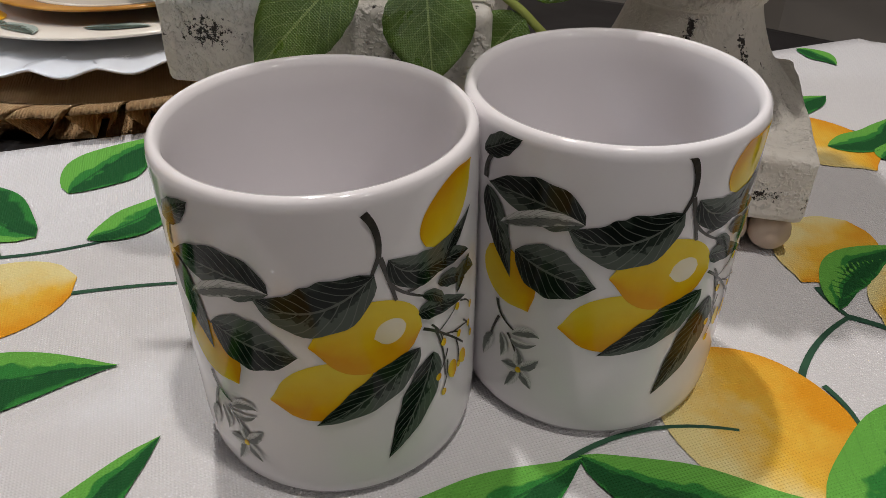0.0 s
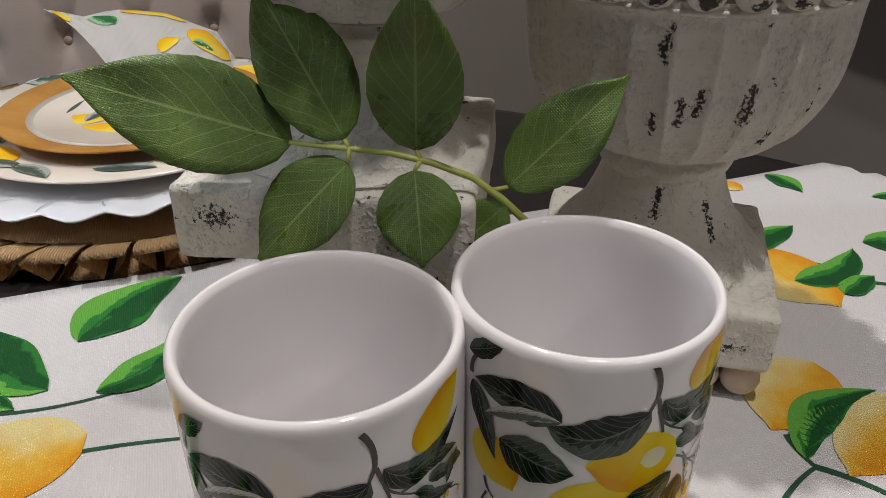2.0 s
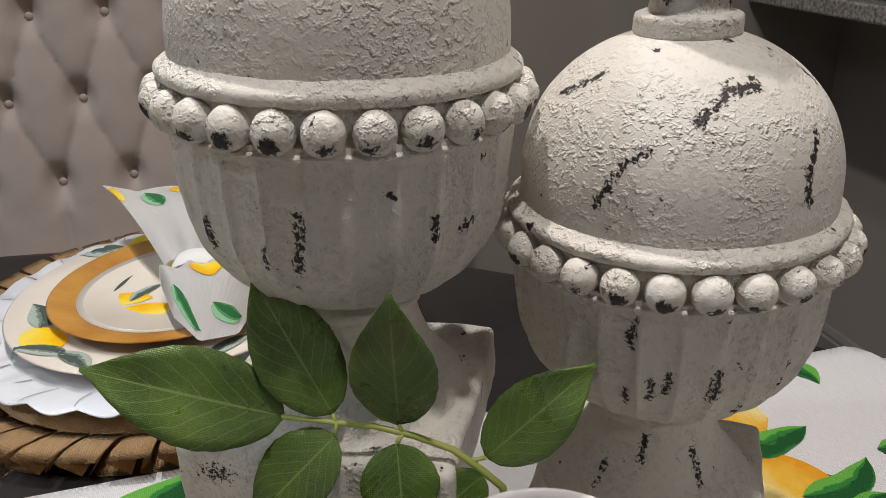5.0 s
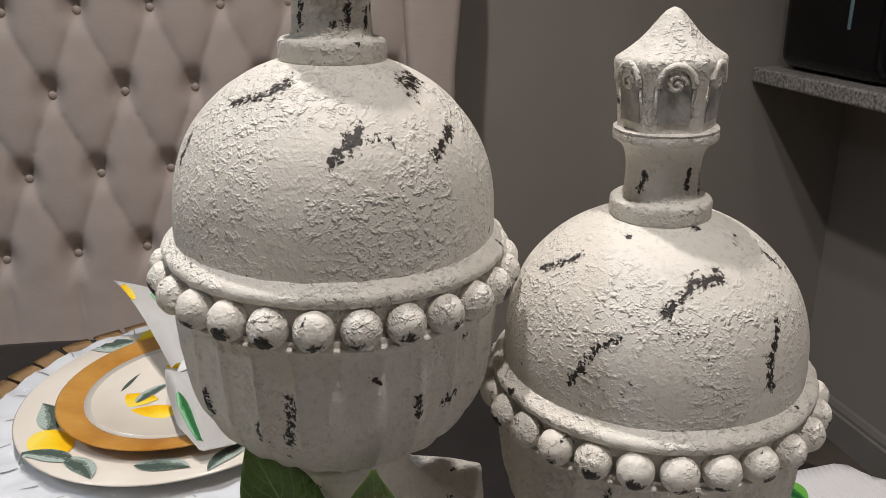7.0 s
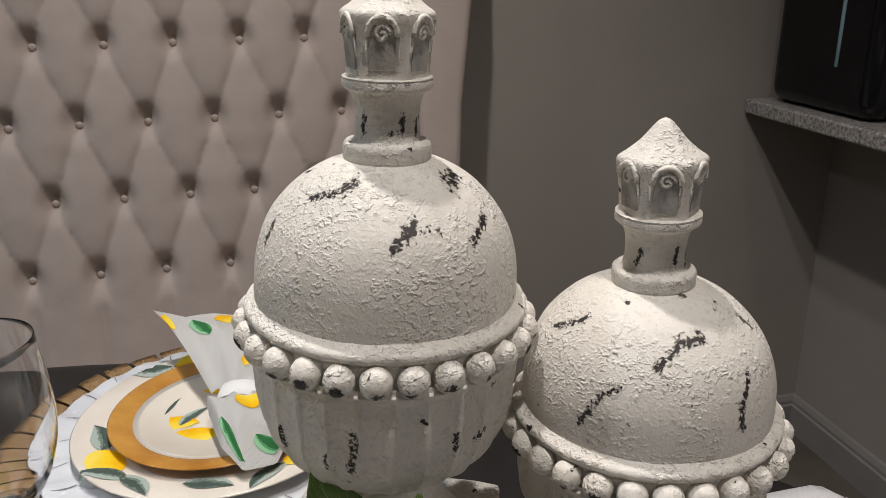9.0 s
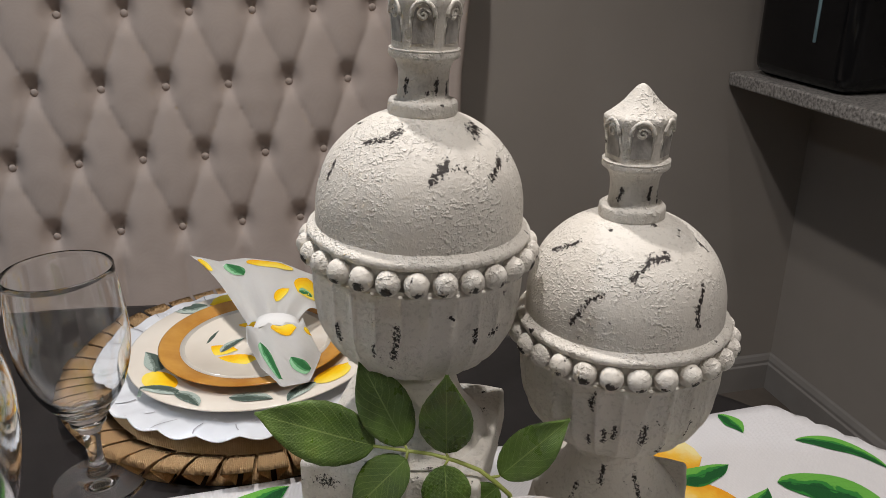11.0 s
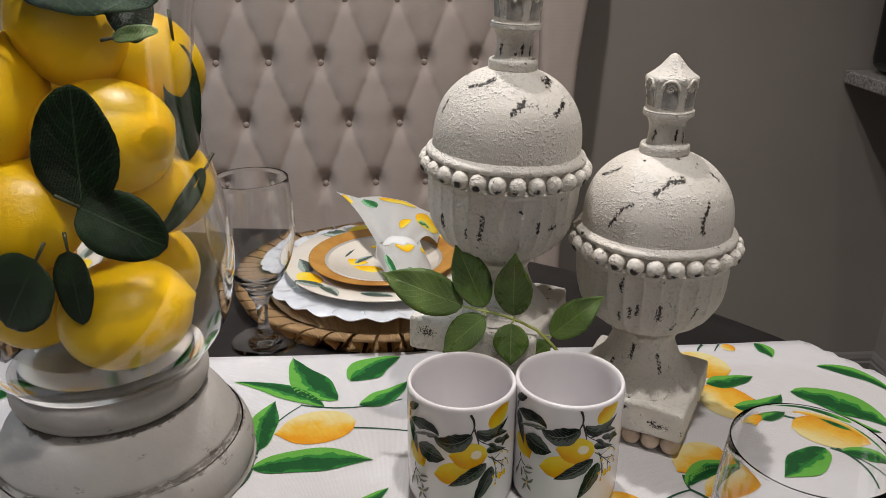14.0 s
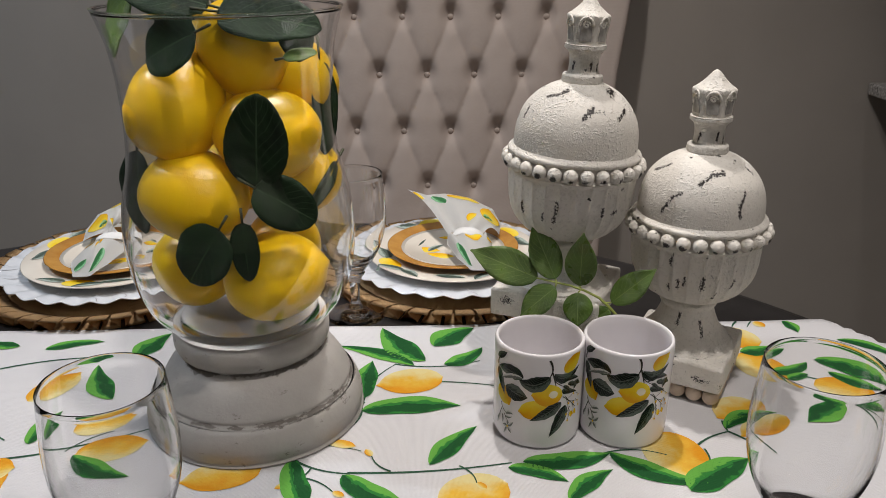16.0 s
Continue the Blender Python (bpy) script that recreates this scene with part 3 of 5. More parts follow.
for a, b in (((-0.128, 0.078), (-0.118, 0.072)), ((-0.168, 0.090), (-0.178, 0.084)), ((-0.006, 0.086), (0.002, 0.078)), ((-0.098, 0.126), (-0.104, 0.136))):
    runner_lemon(a, b, 0.007, 0.0, 0.0007)
# the spray behind the pedestal and beyond
runner_leaf((-0.365, 0.227), (-0.406, 0.299), 0.026, 0.08)
runner_leaf((-0.415, 0.153), (-0.408, 0.207), 0.020, 0.06)
runner_leaf((-0.368, 0.131), (-0.302, 0.096), 0.024, -0.08)
runner_leaf((-0.480, 0.334), (-0.419, 0.351), 0.018)
runner_leaf((-0.369, 0.311), (-0.347, 0.369), 0.030)
runner_leaf((-0.512, 0.343), (-0.553, 0.357), 0.016)
runner_lemon((-0.449, 0.226), (-0.420, 0.284), 0.036)
runner_lemon((-0.366, 0.130), (-0.303, 0.154), 0.040)
runner_lemon((-0.384, 0.170), (-0.330, 0.200), 0.034)
runner_lemon((-0.443, 0.113), (-0.411, 0.119), 0.034)
runner_lemon((-0.194, 0.113), (-0.261, 0.093), 0.040)
runner_stem((-0.443, 0.130), (-0.296, 0.182), -0.06, 0.003)
runner_stem((-0.510, 0.292), (-0.367, 0.311), 0.08, 0.003)
runner_stem((-0.379, 0.137), (-0.343, 0.171), 0.08, 0.002)
# sprays past the ends of what is seen
for du in (-0.56, -0.86):
    runner_lemon((du + 0.02, 0.268), (du - 0.05, 0.252), 0.046)
    runner_leaf((du - 0.01, 0.300), (du - 0.06, 0.371), 0.032)
    runner_leaf((du - 0.06, 0.206), (du + 0.03, 0.190), 0.030, 0.06)
    runner_lemon((du + 0.09, 0.13), (du + 0.15, 0.09), 0.046)
    runner_stem((du - 0.06, 0.22), (du + 0.12, 0.16), 0.08, 0.003)


# ---- mugs ----
MUG_R, MUG_H = 0.0410, 0.0980


def mug(x, y, turn, lift_print):
    m = thing("mug", pose(x, y, CLOTH_Z + 0.0004, 0, 0, turn), "glossy white ceramic mug printed with lemons and dark leaves", "mug", "pair of mugs")
    outer = [(0.0, 0.0012), (0.034, 0.0010), (0.0365, 0.0), (0.0385, 0.0006), (0.0397, 0.0028), (MUG_R - 0.0004, 0.007), (MUG_R - 0.0001, 0.014), (MUG_R, 0.040), (MUG_R, 0.070),
             (MUG_R, MUG_H - 0.004), (MUG_R - 0.0004, MUG_H - 0.0016), (MUG_R - 0.0016, MUG_H - 0.0002), (MUG_R - 0.0028, MUG_H - 0.0006), (MUG_R - 0.0037, MUG_H - 0.003),
             (MUG_R - 0.0039, MUG_H - 0.010), (MUG_R - 0.0040, 0.050), (MUG_R - 0.0042, 0.018), (MUG_R - 0.0046, 0.0105), (MUG_R - 0.0056, 0.0088), (MUG_R - 0.0078, 0.0082), (0.015, 0.0080), (0.0, 0.0080)]
    body = part("body", lathe(outer, 96), CERAMIC, m)

    def put(lift):
        return lambda a, z: Vector(((MUG_R + lift) * math.cos(radians(-65) + a / MUG_R), (MUG_R + lift) * math.sin(radians(-65) + a / MUG_R), min(z + 0.0022 + lift_print, MUG_H - 0.003)))

    def lemon(a, mid, b, w, lift=0.00018, material=None):
        part("printed_lemon", strip([p / 1000 for p in bow3(a, mid, b, 20)], w / 2000, lemon_width, put(lift), 10), material or MUG_LEMON, body)

    def leaf(a, mid, b, w, lift=0.00030, material=None):
        part("printed_leaf", strip([p / 1000 for p in bow3(a, mid, b, 20)], w / 2000, lambda s: leaf_width(s) * (1 + 0.05 * math.sin(23 * s + a[0])), put(lift), 8), material or MUG_LEAF, body)

    def stem(a, mid, b, w=1.3, lift=0.00024):
        part("printed_stem", strip([p / 1000 for p in bow3(a, mid, b, 10)], w / 2000, lambda s: 1 - 0.4 * s, put(lift), 2), MUG_STEM, body)

    # twig and the pair of lemons
    stem((-0.7, 90.5), (1.9, 84.9), (2.1, 78.3), 2.0)
    stem((2.4, 78.2), (4.3, 71.2), (5.9, 64.8), 1.4)
    stem((4.2, 70.9), (7.8, 66.5), (14.3, 62.2), 1.0)
    stem((2.1, 78.3), (0.9, 75.6), (-0.5, 72.0), 1.3)
    leaf((0.8, 74.0), (-13.8, 65.7), (-27.8, 68.9), 15.5)
    leaf((-23.3, 70.5), (-36.3, 74.0), (-52.4, 73.2), 13.5)
    leaf((-47.1, 63.4), (-33.8, 69.9), (-23.3, 70.5), 4.8, 0.00036, MUG_PETAL)
    leaf((-41.6, 57.0), (-29.8, 53.3), (-18.6, 51.7), 16.5)
    lemon((-1.3, 45.0), (-13.6, 39.6), (-27.5, 36.2), 18.9, 0.00016)
    lemon((12.8, 53.5), (-2.2, 55.5), (-15.8, 55.0), 22.2, 0.00022)
    # white highlight on the lemon above, coloured on as a pale patch
    lemon((8.2, 56.5), (3.8, 56.0), (-0.2, 55.2), 7.5, 0.00026, MUG_HIGHLIGHT)
    leaf((12.1, 46.9), (-0.6, 37.5), (-16.3, 28.4), 11.0, 0.00034)
    leaf((16.5, 42.7), (11.2, 28.4), (1.6, 11.5), 11.5)
    leaf((4.3, 77.1), (15.3, 70.8), (33.0, 79.0), 9.5)
    lemon((14.5, 76.5), (22.3, 83.5), (33.0, 91.5), 14.0, 0.00016)
    leaf((11.9, 57.6), (18.0, 56.8), (31.0, 52.0), 6.0)
    stem((13.2, 52.3), (20.3, 46.3), (30.0, 36.0), 0.9)
    stem((17.0, 50.0), (20.0, 41.0), (21.0, 31.0), 0.8)
    stem((9.0, 66.0), (18.0, 68.0), (28.0, 74.0), 0.9)
    for x0, z0, x1, z1 in ((20, 46, 27, 42), (22, 40, 18, 33), (24, 44, 33, 41), (26, 40, 27, 31), (18, 48, 26, 52), (28, 52, 34, 47), (22, 36, 20, 26), (16, 52, 20, 44), (30, 44, 35, 36)):
        stem((x0, z0), ((x0 + x1) / 2 + 0.8, (z0 + z1) / 2), (x1, z1), 0.6)
        lemon((x1, z1 + 0.6), (x1 + 0.3, z1 - 0.7), (x1 + 0.6, z1 - 2.0), 2.0, 0.00036)
    for x0, z0, x1, z1, w0 in ((12, 70, 32, 66, 5.5), (18, 64, 30, 58, 5), (24, 62, 36, 58, 5), (13, 63, 22, 55, 3.5), (20, 69, 27, 76, 4), (26, 56, 33, 64, 4)):
        leaf((x0, z0), ((x0 + x1) / 2, (z0 + z1) / 2 + 1.5), (x1, z1), w0, 0.00038)
    lemon((24, 34), (24.5, 30.5), (25, 27), 4)
    lemon((29, 34), (30, 31), (31, 28), 3.5)
    # the spray towards the other side
    lemon((-51.1, 54.0), (-43.6, 46.8), (-36.4, 38.2), 17.0, 0.00016)
    leaf((-52.9, 72.0), (-48.3, 61.5), (-42.8, 47.2), 8.5, 0.00034)
    leaf((-54.8, 81.5), (-47.6, 86.0), (-40.8, 90.8), 6.5)
    stem((-53.8, 73.8), (-53.1, 78.6), (-50.0, 83.2), 2.0)
    stem((-46.9, 37.6), (-44.8, 32.3), (-39.5, 29.1), 1.0)
    for dx, dz, w in ((6.2, 6.6, 3.4), (-1.1, 7.6, 3.6), (-6.2, -0.5, 3.8), (-4.5, -9.5, 3.2), (4.5, -6.0, 3.8)):
        leaf((-38.0, 15.7), (-38.0 + dx / 2 + 0.4, 15.7 + dz / 2), (-38.0 + dx, 15.7 + dz), w, 0.0003, MUG_PETAL)
    lemon((-38.8, 15.8), (-38.0, 15.5), (-37.0, 15.2), 2.4, 0.00036)
    leaf((-40.8, 27.9), (-35.9, 31.0), (-32.0, 30.3), 3.8, 0.00036, MUG_PETAL)
    leaf((-41.3, 25.9), (-37.4, 25.6), (-32.7, 27.9), 3.0, 0.00036, MUG_PETAL)
    stem((-42.4, 27.4), (-39.7, 22.5), (-38.1, 16.8), 0.9)
    stem((-45.9, 31.6), (-49.0, 23.1), (-50.7, 15.1), 0.9)
    leaf((-47.8, 23.9), (-50.3, 18.4), (-52.0, 12.5), 3.9, 0.00036, MUG_PETAL)
    leaf((-45.0, 26.0), (-43.5, 21.5), (-44.5, 17.0), 3.0, 0.00036, MUG_PETAL)
    return m


mug(-0.0055, 0.1800, 0.0, 0.0002)
mug(0.0718, 0.2056, -6.2, 0.0035)


# ---- urns ----
N_BEADS = 27


def chipped(ob, spots):
    """Give a turned part its wear: worn strokes from (angle, height) to (angle, height), in degrees and mm, with a width in mm."""
    me = ob.data
    layer = me.attributes.new("wear", "FLOAT", "POINT")
    for v in me.vertices:
        r = math.hypot(v.co.x, v.co.y) * 1000
        a, z, best = math.atan2(v.co.y, v.co.x), v.co.z * 1000, 0.0
        for a0, z0, a1, z1, w in spots:
            p = Vector((r * ((a - radians(a0) + math.pi) % (2 * math.pi) - math.pi), z - z0))
            d = Vector((r * radians(a1 - a0), z1 - z0))
            k = min(1, max(0, p.dot(d) / max(1e-6, d.length_squared)))
            best = max(best, 1 - (p - d * k).length / w)
        layer.data[v.index].value = max(0.0, best)


DOME_WEAR = ([(-66, 218, -80, 217, 5), (-81, 216, -94, 209, 3.5), (-109, 200, -117, 195, 3.2), (-117, 195, -125, 180, 4), (-47, 202, -53, 192, 3.5),
              (-54, 191, -54, 181, 4.5), (-143, 219, -161, 211, 3.2), (-23, 219, -19, 214, 3), (60, 210, 75, 200, 5)],
             [(-70, 213, -80, 205, 4.5), (-72, 211, -73, 210, 6), (-13, 225, -33, 223, 4.5), (-109, 224, -113, 222, 5), (-118, 221, -134, 218, 3.2),
              (-150, 205, -150, 198, 4), (-25, 211, -42, 204, 3.6), (80, 205, 95, 215, 5)])
BOWL_WEAR = ([(-80, 121, -80, 108, 5), (-96, 119, -97, 111, 3.6), (-111, 110, -111, 101, 3.2), (-108, 141, -109, 133, 2.8), (-102, 116, -102, 106, 3),
              (-111, 135, -109, 130, 3), (-50, 117, -52, 111, 4), (-66, 104, -67, 97, 3)],
             [(-96, 127, -98, 107, 4.5), (-109, 114, -109, 107, 3.2), (-54, 124, -53, 116, 3.2), (-36, 118, -43, 117, 4), (-134, 120, -132, 110, 4)])
NECK_WEAR = [(-125, 248, -132, 241, 3), (-55, 249, -58, 242, 3), (-20, 246, -24, 240, 3), (100, 248, 105, 242, 3)]
FOOT_WEAR = [(-104, 66, -106, 55, 3.6), (-62, 60, -60, 46, 3.6), (-135, 50, -133, 42, 3.4)]


def urn(m, turn, size, base, label, which, plinth_lean=0.0):
    """A lidded garden urn on a square plinth; local z = 0 under the plinth."""
    u = thing("urn", m @ Matrix.Diagonal((*size, 1)), label, "urn", "pair of urns")
    rnd = random.Random(5)
    # plinth: worn square slab with a recessed step
    bm = box(base[0], base[0], 0.029, 0.003, 2)
    bmesh.ops.subdivide_edges(bm, edges=[e for e in bm.edges if e.calc_length() > 0.015], cuts=24, use_grid_fill=True)
    for v in bm.verts:
        v.co += 0.0009 * noise.noise_vector(v.co * 70)
    plinth = part("plinth", bm, CHALK, u, at=pose(base[1], base[2], 0, 0, -plinth_lean, turn))
    half = base[0] / 2
    layer = plinth.data.attributes.new("wear", "FLOAT", "POINT")
    for v in plinth.data.vertices:
        best = 0.0
        for px, py, pz, ex, ey, ez in ((-0.038, -half, 0.018, 0.015, 0.007, 0.009), (0.030, -half, 0.012, 0.015, 0.006, 0.006), (0.022, -half + 0.012, 0.029, 0.009, 0.008, 0.004), (0.002, -half, 0.022, 0.006, 0.004, 0.004),
                                       (half, 0.010, 0.020, 0.004, 0.010, 0.006), (half - 0.014, 0.022, 0.029, 0.012, 0.007, 0.004), (half, -half, 0.010, 0.005, 0.005, 0.009)):
            best = max(best, 1 - math.sqrt(((v.co.x - px) / ex) ** 2 + ((v.co.y - py) / ey) ** 2 + ((v.co.z - pz) / ez) ** 2))
        layer.data[v.index].value = max(0.0, best)
    z0 = -0.018
    foot = smooth_profile([(0.0, 0.0265), (0.047, 0.0265), (0.0455, 0.064 + z0 - 0.013), (0.040, 0.052 + z0 + 0.006), (0.034, 0.065 + z0), (0.0285, 0.077 + z0), (0.0258, 0.0865 + z0),
                           (0.0275, 0.0885 + z0), (0.0288, 0.0925 + z0), (0.0275, 0.0965 + z0), (0.0265, 0.0985 + z0), (0.0, 0.0985 + z0)], 4)
    chipped(part("foot", lathe(foot, 128), CHALK, u), FOOT_WEAR)
    bowl = smooth_profile([(0.020, 0.0795), (0.036, 0.0825), (0.046, 0.0885), (0.0540, 0.0975), (0.0598, 0.110), (0.0622, 0.126), (0.0630, 0.141), (0.0630, 0.1500)], 8)

    def flute(a, r, z):
        """Shallow concave flutes between sharp ridges."""
        k = min(1, max(0, (0.1465 - z) / 0.004))
        low = min(1, max(0, (z - 0.081) / 0.012))
        hollow = abs(math.sin(a * N_BEADS / 2)) ** 0.55
        return r - 0.0021 * k * low * hollow + 0.0006 * (1 - k) + 0.0004 * noise.noise((a * 9, r * 90, z * 120))

    chipped(part("bowl", lathe(bowl, N_BEADS * 12, flute), CHALK, u), BOWL_WEAR[which])
    band = [(0.0630, 0.1455), (0.0644, 0.1462), (0.0646, 0.1472), (0.0632, 0.1482), (0.0618, 0.150), (0.0612, 0.156), (0.0620, 0.1620)]
    part("bead_band", lathe(smooth_profile(band, 3), 96), CHALK, u)
    beads = []
    for worn in (0.35, 1.2, 1.9):
        bead = bmesh.new()
        bmesh.ops.create_icosphere(bead, subdivisions=4, radius=0.0067)
        for v in bead.verts:
            v.co *= 1 + 0.05 * noise.noise(v.co * 300)
            v.co.z *= 1.04
        bead = mesh_of("bead", bead, CHALK)
        layer = bead.attributes.new("wear", "FLOAT", "POINT")
        for v in bead.vertices:
            d = v.co.normalized()
            layer.data[v.index].value = max(0.0, worn * (1 - (d - Vector((0.86, 0.1, -0.5)).normalized()).length / 0.75))
        beads.append(bead)
    for k in range(N_BEADS):
        a = 360 * (k + 0.5) / N_BEADS
        at = pose(0.0645 * math.cos(radians(a)), 0.0645 * math.sin(radians(a)), 0.1545, rnd.uniform(-25, 25), rnd.uniform(-12, 12), a + rnd.uniform(-25, 25))
        part("bead", beads[rnd.choice((0, 1, 1, 2, 2))], CHALK, u, at=at)
    lip = smooth_profile([(0.0600, 0.1608), (0.0636, 0.1614), (0.0650, 0.1634), (0.0645, 0.1656), (0.0620, 0.1674), (0.0598, 0.1692)], 4)
    part("lip", lathe(lip, 128, lambda a, r, z: r + 0.0005 * noise.noise((20 * math.cos(a), 20 * math.sin(a), z * 200)) + 0.0003 * noise.noise((70 * math.cos(a), 70 * math.sin(a), z * 300))), CHALK, u)
    dome = smooth_profile([(0.0602, 0.1685), (0.0600, 0.176), (0.0590, 0.186), (0.0565, 0.1955), (0.0524, 0.2045), (0.0468, 0.2120), (0.0393, 0.2192),
                           (0.0300, 0.2250), (0.0205, 0.2288), (0.0165, 0.2295)], 10)
    chipped(part("dome", lathe(dome, 288, lambda a, r, z: r + 0.0004 * noise.noise((40 * r * math.cos(a), 40 * r * math.sin(a), z * 60))), CHALK, u), DOME_WEAR[which])
    neck = smooth_profile([(0.0180, 0.2285), (0.0192, 0.2296), (0.0194, 0.2320), (0.0192, 0.2352), (0.0180, 0.2366), (0.0148, 0.2374), (0.0140, 0.2420), (0.0137, 0.2470),
                           (0.0142, 0.2525), (0.0162, 0.2572), (0.0190, 0.2592), (0.0195, 0.2608), (0.0192, 0.2628), (0.0176, 0.2638), (0.0, 0.2640)], 6)
    chipped(part("neck", lathe(neck, 96, lambda a, r, z: r + 0.0003 * noise.noise((9 * math.cos(a), 9 * math.sin(a), z * 150))), CHALK, u), NECK_WEAR)

    def six(a, r, z):
        k = a % (math.pi / 3) - math.pi / 6
        return r * (0.90 + 0.10 * (1 / math.cos(k) - 1) / 0.1547)

    knob = smooth_profile([(0.0180, 0.2815 + z0), (0.0180, 0.2840 + z0), (0.0183, 0.2900 + z0), (0.0194, 0.3000 + z0), (0.0203, 0.3048 + z0), (0.0196, 0.3075 + z0), (0.0160, 0.3100 + z0),
                           (0.0105, 0.3145 + z0), (0.0062, 0.3195 + z0), (0.0028, 0.3232 + z0), (0.0, 0.3245 + z0)], 4)
    finial = part("finial", lathe(knob, 60, six), CHALK, u)
    # an arch with a scroll on each face of the finial
    arch = tube([(0.0, 0.0062 * math.cos(t) * (1 if abs(math.cos(t)) < 0.99 else 1), 0.0075 * math.sin(t)) for t in [math.pi * i / 12 for i in range(13)]], 0.0013, 6)
    for y in (0.0062, -0.0062):
        tube([(-0.0008, y, 0.0), (-0.0020, y * 0.96, -0.014)], 0.0010, 6, arch)
    arch = mesh_of("arch", arch, CHALK)
    curl = mesh_of("scroll", tube([(0.0, (0.0036 - 0.00115 * t / math.pi) * math.cos(t), (0.0036 - 0.00115 * t / math.pi) * math.sin(t)) for t in [0.35 * i for i in range(27)]], 0.0010, 6), CHALK)
    # grey plates behind the arches, darker than the rest of the finial
    panel = mesh_of("panel", box(0.0008, 0.0112, 0.0185, 0.0003, 1, (0, 0, -0.0135)), PANEL_GREY, False)
    for k in range(6):
        a = math.pi / 3 * k + math.pi / 6
        part("panel", panel, PANEL_GREY, finial, at=pose(0, 0, 0.2985 + z0, 0, 0, math.degrees(a)) @ pose(0.0172, 0, 0, 0, 4, 0))
        for name, mesh, z in (("arch", arch, 0.2985), ("scroll", curl, 0.2995)):
            at = pose(0, 0, z + z0, 0, 0, math.degrees(a)) @ pose(0.0177, 0, 0, 0, 4, 0)
            part(name, mesh, CHALK, finial, at=at)
    return u


U2_BASE, U1_BASE = 0.0170, 0.0735
urn(pose(0.1205, 0.3220, U2_BASE), -12, (1, 1, 0.995), (0.1020, 0.0, -0.003), "distressed off-white chalk-painted urn with fluted bowl, the lower one", 0)
urn(pose(-0.0110, 0.3020, U1_BASE, 0, 2.6, 4), -9.5, (1, 1, 1.022), (0.1110, -0.001, 0.001), "distressed off-white chalk-painted urn with fluted bowl, raised on a riser", 1, 2.6)


def bead_ring(x, y, z, half, turn, r, label):
    """Round wooden beads strung in a square loop."""
    b = thing("bead_garland", pose(x, y, z, 0, 0, turn), label, "bead garland")
    bm = bmesh.new()
    bmesh.ops.create_uvsphere(bm, u_segments=20, v_segments=12, radius=r)
    mesh = mesh_of("bead", bm, WOOD_BEAD)
    n = max(2, round(2 * half / (2.05 * r)))
    step = 2 * half / n
    for side in range(4):
        for k in range(n):
            p = Matrix.Rotation(math.pi / 2 * side, 3, "Z") @ Vector((-half + step * k, -half, r))
            part("bead", mesh, WOOD_BEAD, b, at=pose(p.x, p.y, p.z, 0, 37 * k % 90, 53 * k % 360))
    return b


bead_ring(0.1205, 0.3190, CLOTH_Z + 0.0004, 0.0415, -12, 0.0083, "pale round wooden beads on the runner under an urn")


def riser():
    r = thing("riser", pose(-0.004, 0.307, CLOTH_Z + 0.0004, 0, 0, -6), "small off-white wooden riser hidden beneath an urn", "riser")
    part("block", box(0.07, 0.06, U1_BASE - CLOTH_Z - 0.0006, 0.003), CHALK, r)


riser()


# ---- leaf sprig ----
def sprig():
    s = thing("leaf_sprig", pose(0.0055, -0.003, 0.002), "artificial green leaf sprig with pale yellow-green stem between mugs and urns", "leaf sprig")
    line = [(-0.030, 0.251, 0.121), (-0.011, 0.252, 0.1185), (0.004, 0.253, 0.1165), (0.018, 0.253, 0.113), (0.032, 0.253, 0.1075), (0.042, 0.252, 0.100), (0.050, 0.252, 0.092),
            (0.053, 0.256, 0.070), (0.052, 0.262, 0.040), (0.048, 0.268, CLOTH_Z + 0.004)]
    part("stem", tube(line, [0.0009, 0.0010, 0.0011, 0.0012, 0.0013, 0.0014, 0.0015, 0.0015, 0.0015, 0.0015], 10), STEM_GREEN, s)

    def leaf(base, tip, width, normal=(0.0, -1.0, 0.45), fold=0.22, curl=0.10, twig=None):
        length = (Vector(tip) - Vector(base)).length
        part("leaf", leaf_blade(length, width, fold, curl), SPRIG_LEAF, s, at=aim(base, tip, normal))
        if twig:
            part("leaf_stalk", tube([twig, base], [0.0010, 0.0007], 8), STEM_GREEN, s)

    leaf((-0.029, 0.251, 0.121), (-0.0935, 0.236, 0.1485), 0.036, (0.05, -1, 0.55), 0.12, 0.06)
    leaf((-0.0115, 0.253, 0.1215), (-0.039, 0.264, 0.1715), 0.031, (0.2, -1, 0.4), 0.15, 0.06, (-0.010, 0.252, 0.1180))
    leaf((0.0125, 0.2535, 0.1175), (0.0140, 0.2440, 0.1750), 0.031, (0.0, -1, 0.0), 0.15, 0.03, (0.0140, 0.253, 0.1140))
    leaf((0.0440, 0.2535, 0.1040), (0.0820, 0.2585, 0.1420), 0.027, (-0.2, -1, 0.4), 0.18, 0.08, (0.038, 0.2525, 0.1030))
    leaf((-0.0105, 0.2500, 0.1140), (-0.0420, 0.236, 0.0840), 0.029, (-0.2, -1, 0.6), 0.15, 0.08, (-0.010, 0.252, 0.1185))
    leaf((0.0120, 0.2500, 0.1115), (0.0150, 0.238, 0.0800), 0.029, (0.1, -0.75, 1.0), 0.14, 0.06, (0.0140, 0.253, 0.1140))
    leaf((0.0430, 0.2510, 0.0980), (0.0200, 0.250, 0.0740), 0.022, (0.2, -1, 0.7), 0.2, 0.08)
    return s


sprig()


# ---- lemon vase on its pedestal ----
VX, VY = -0.273, 0.126


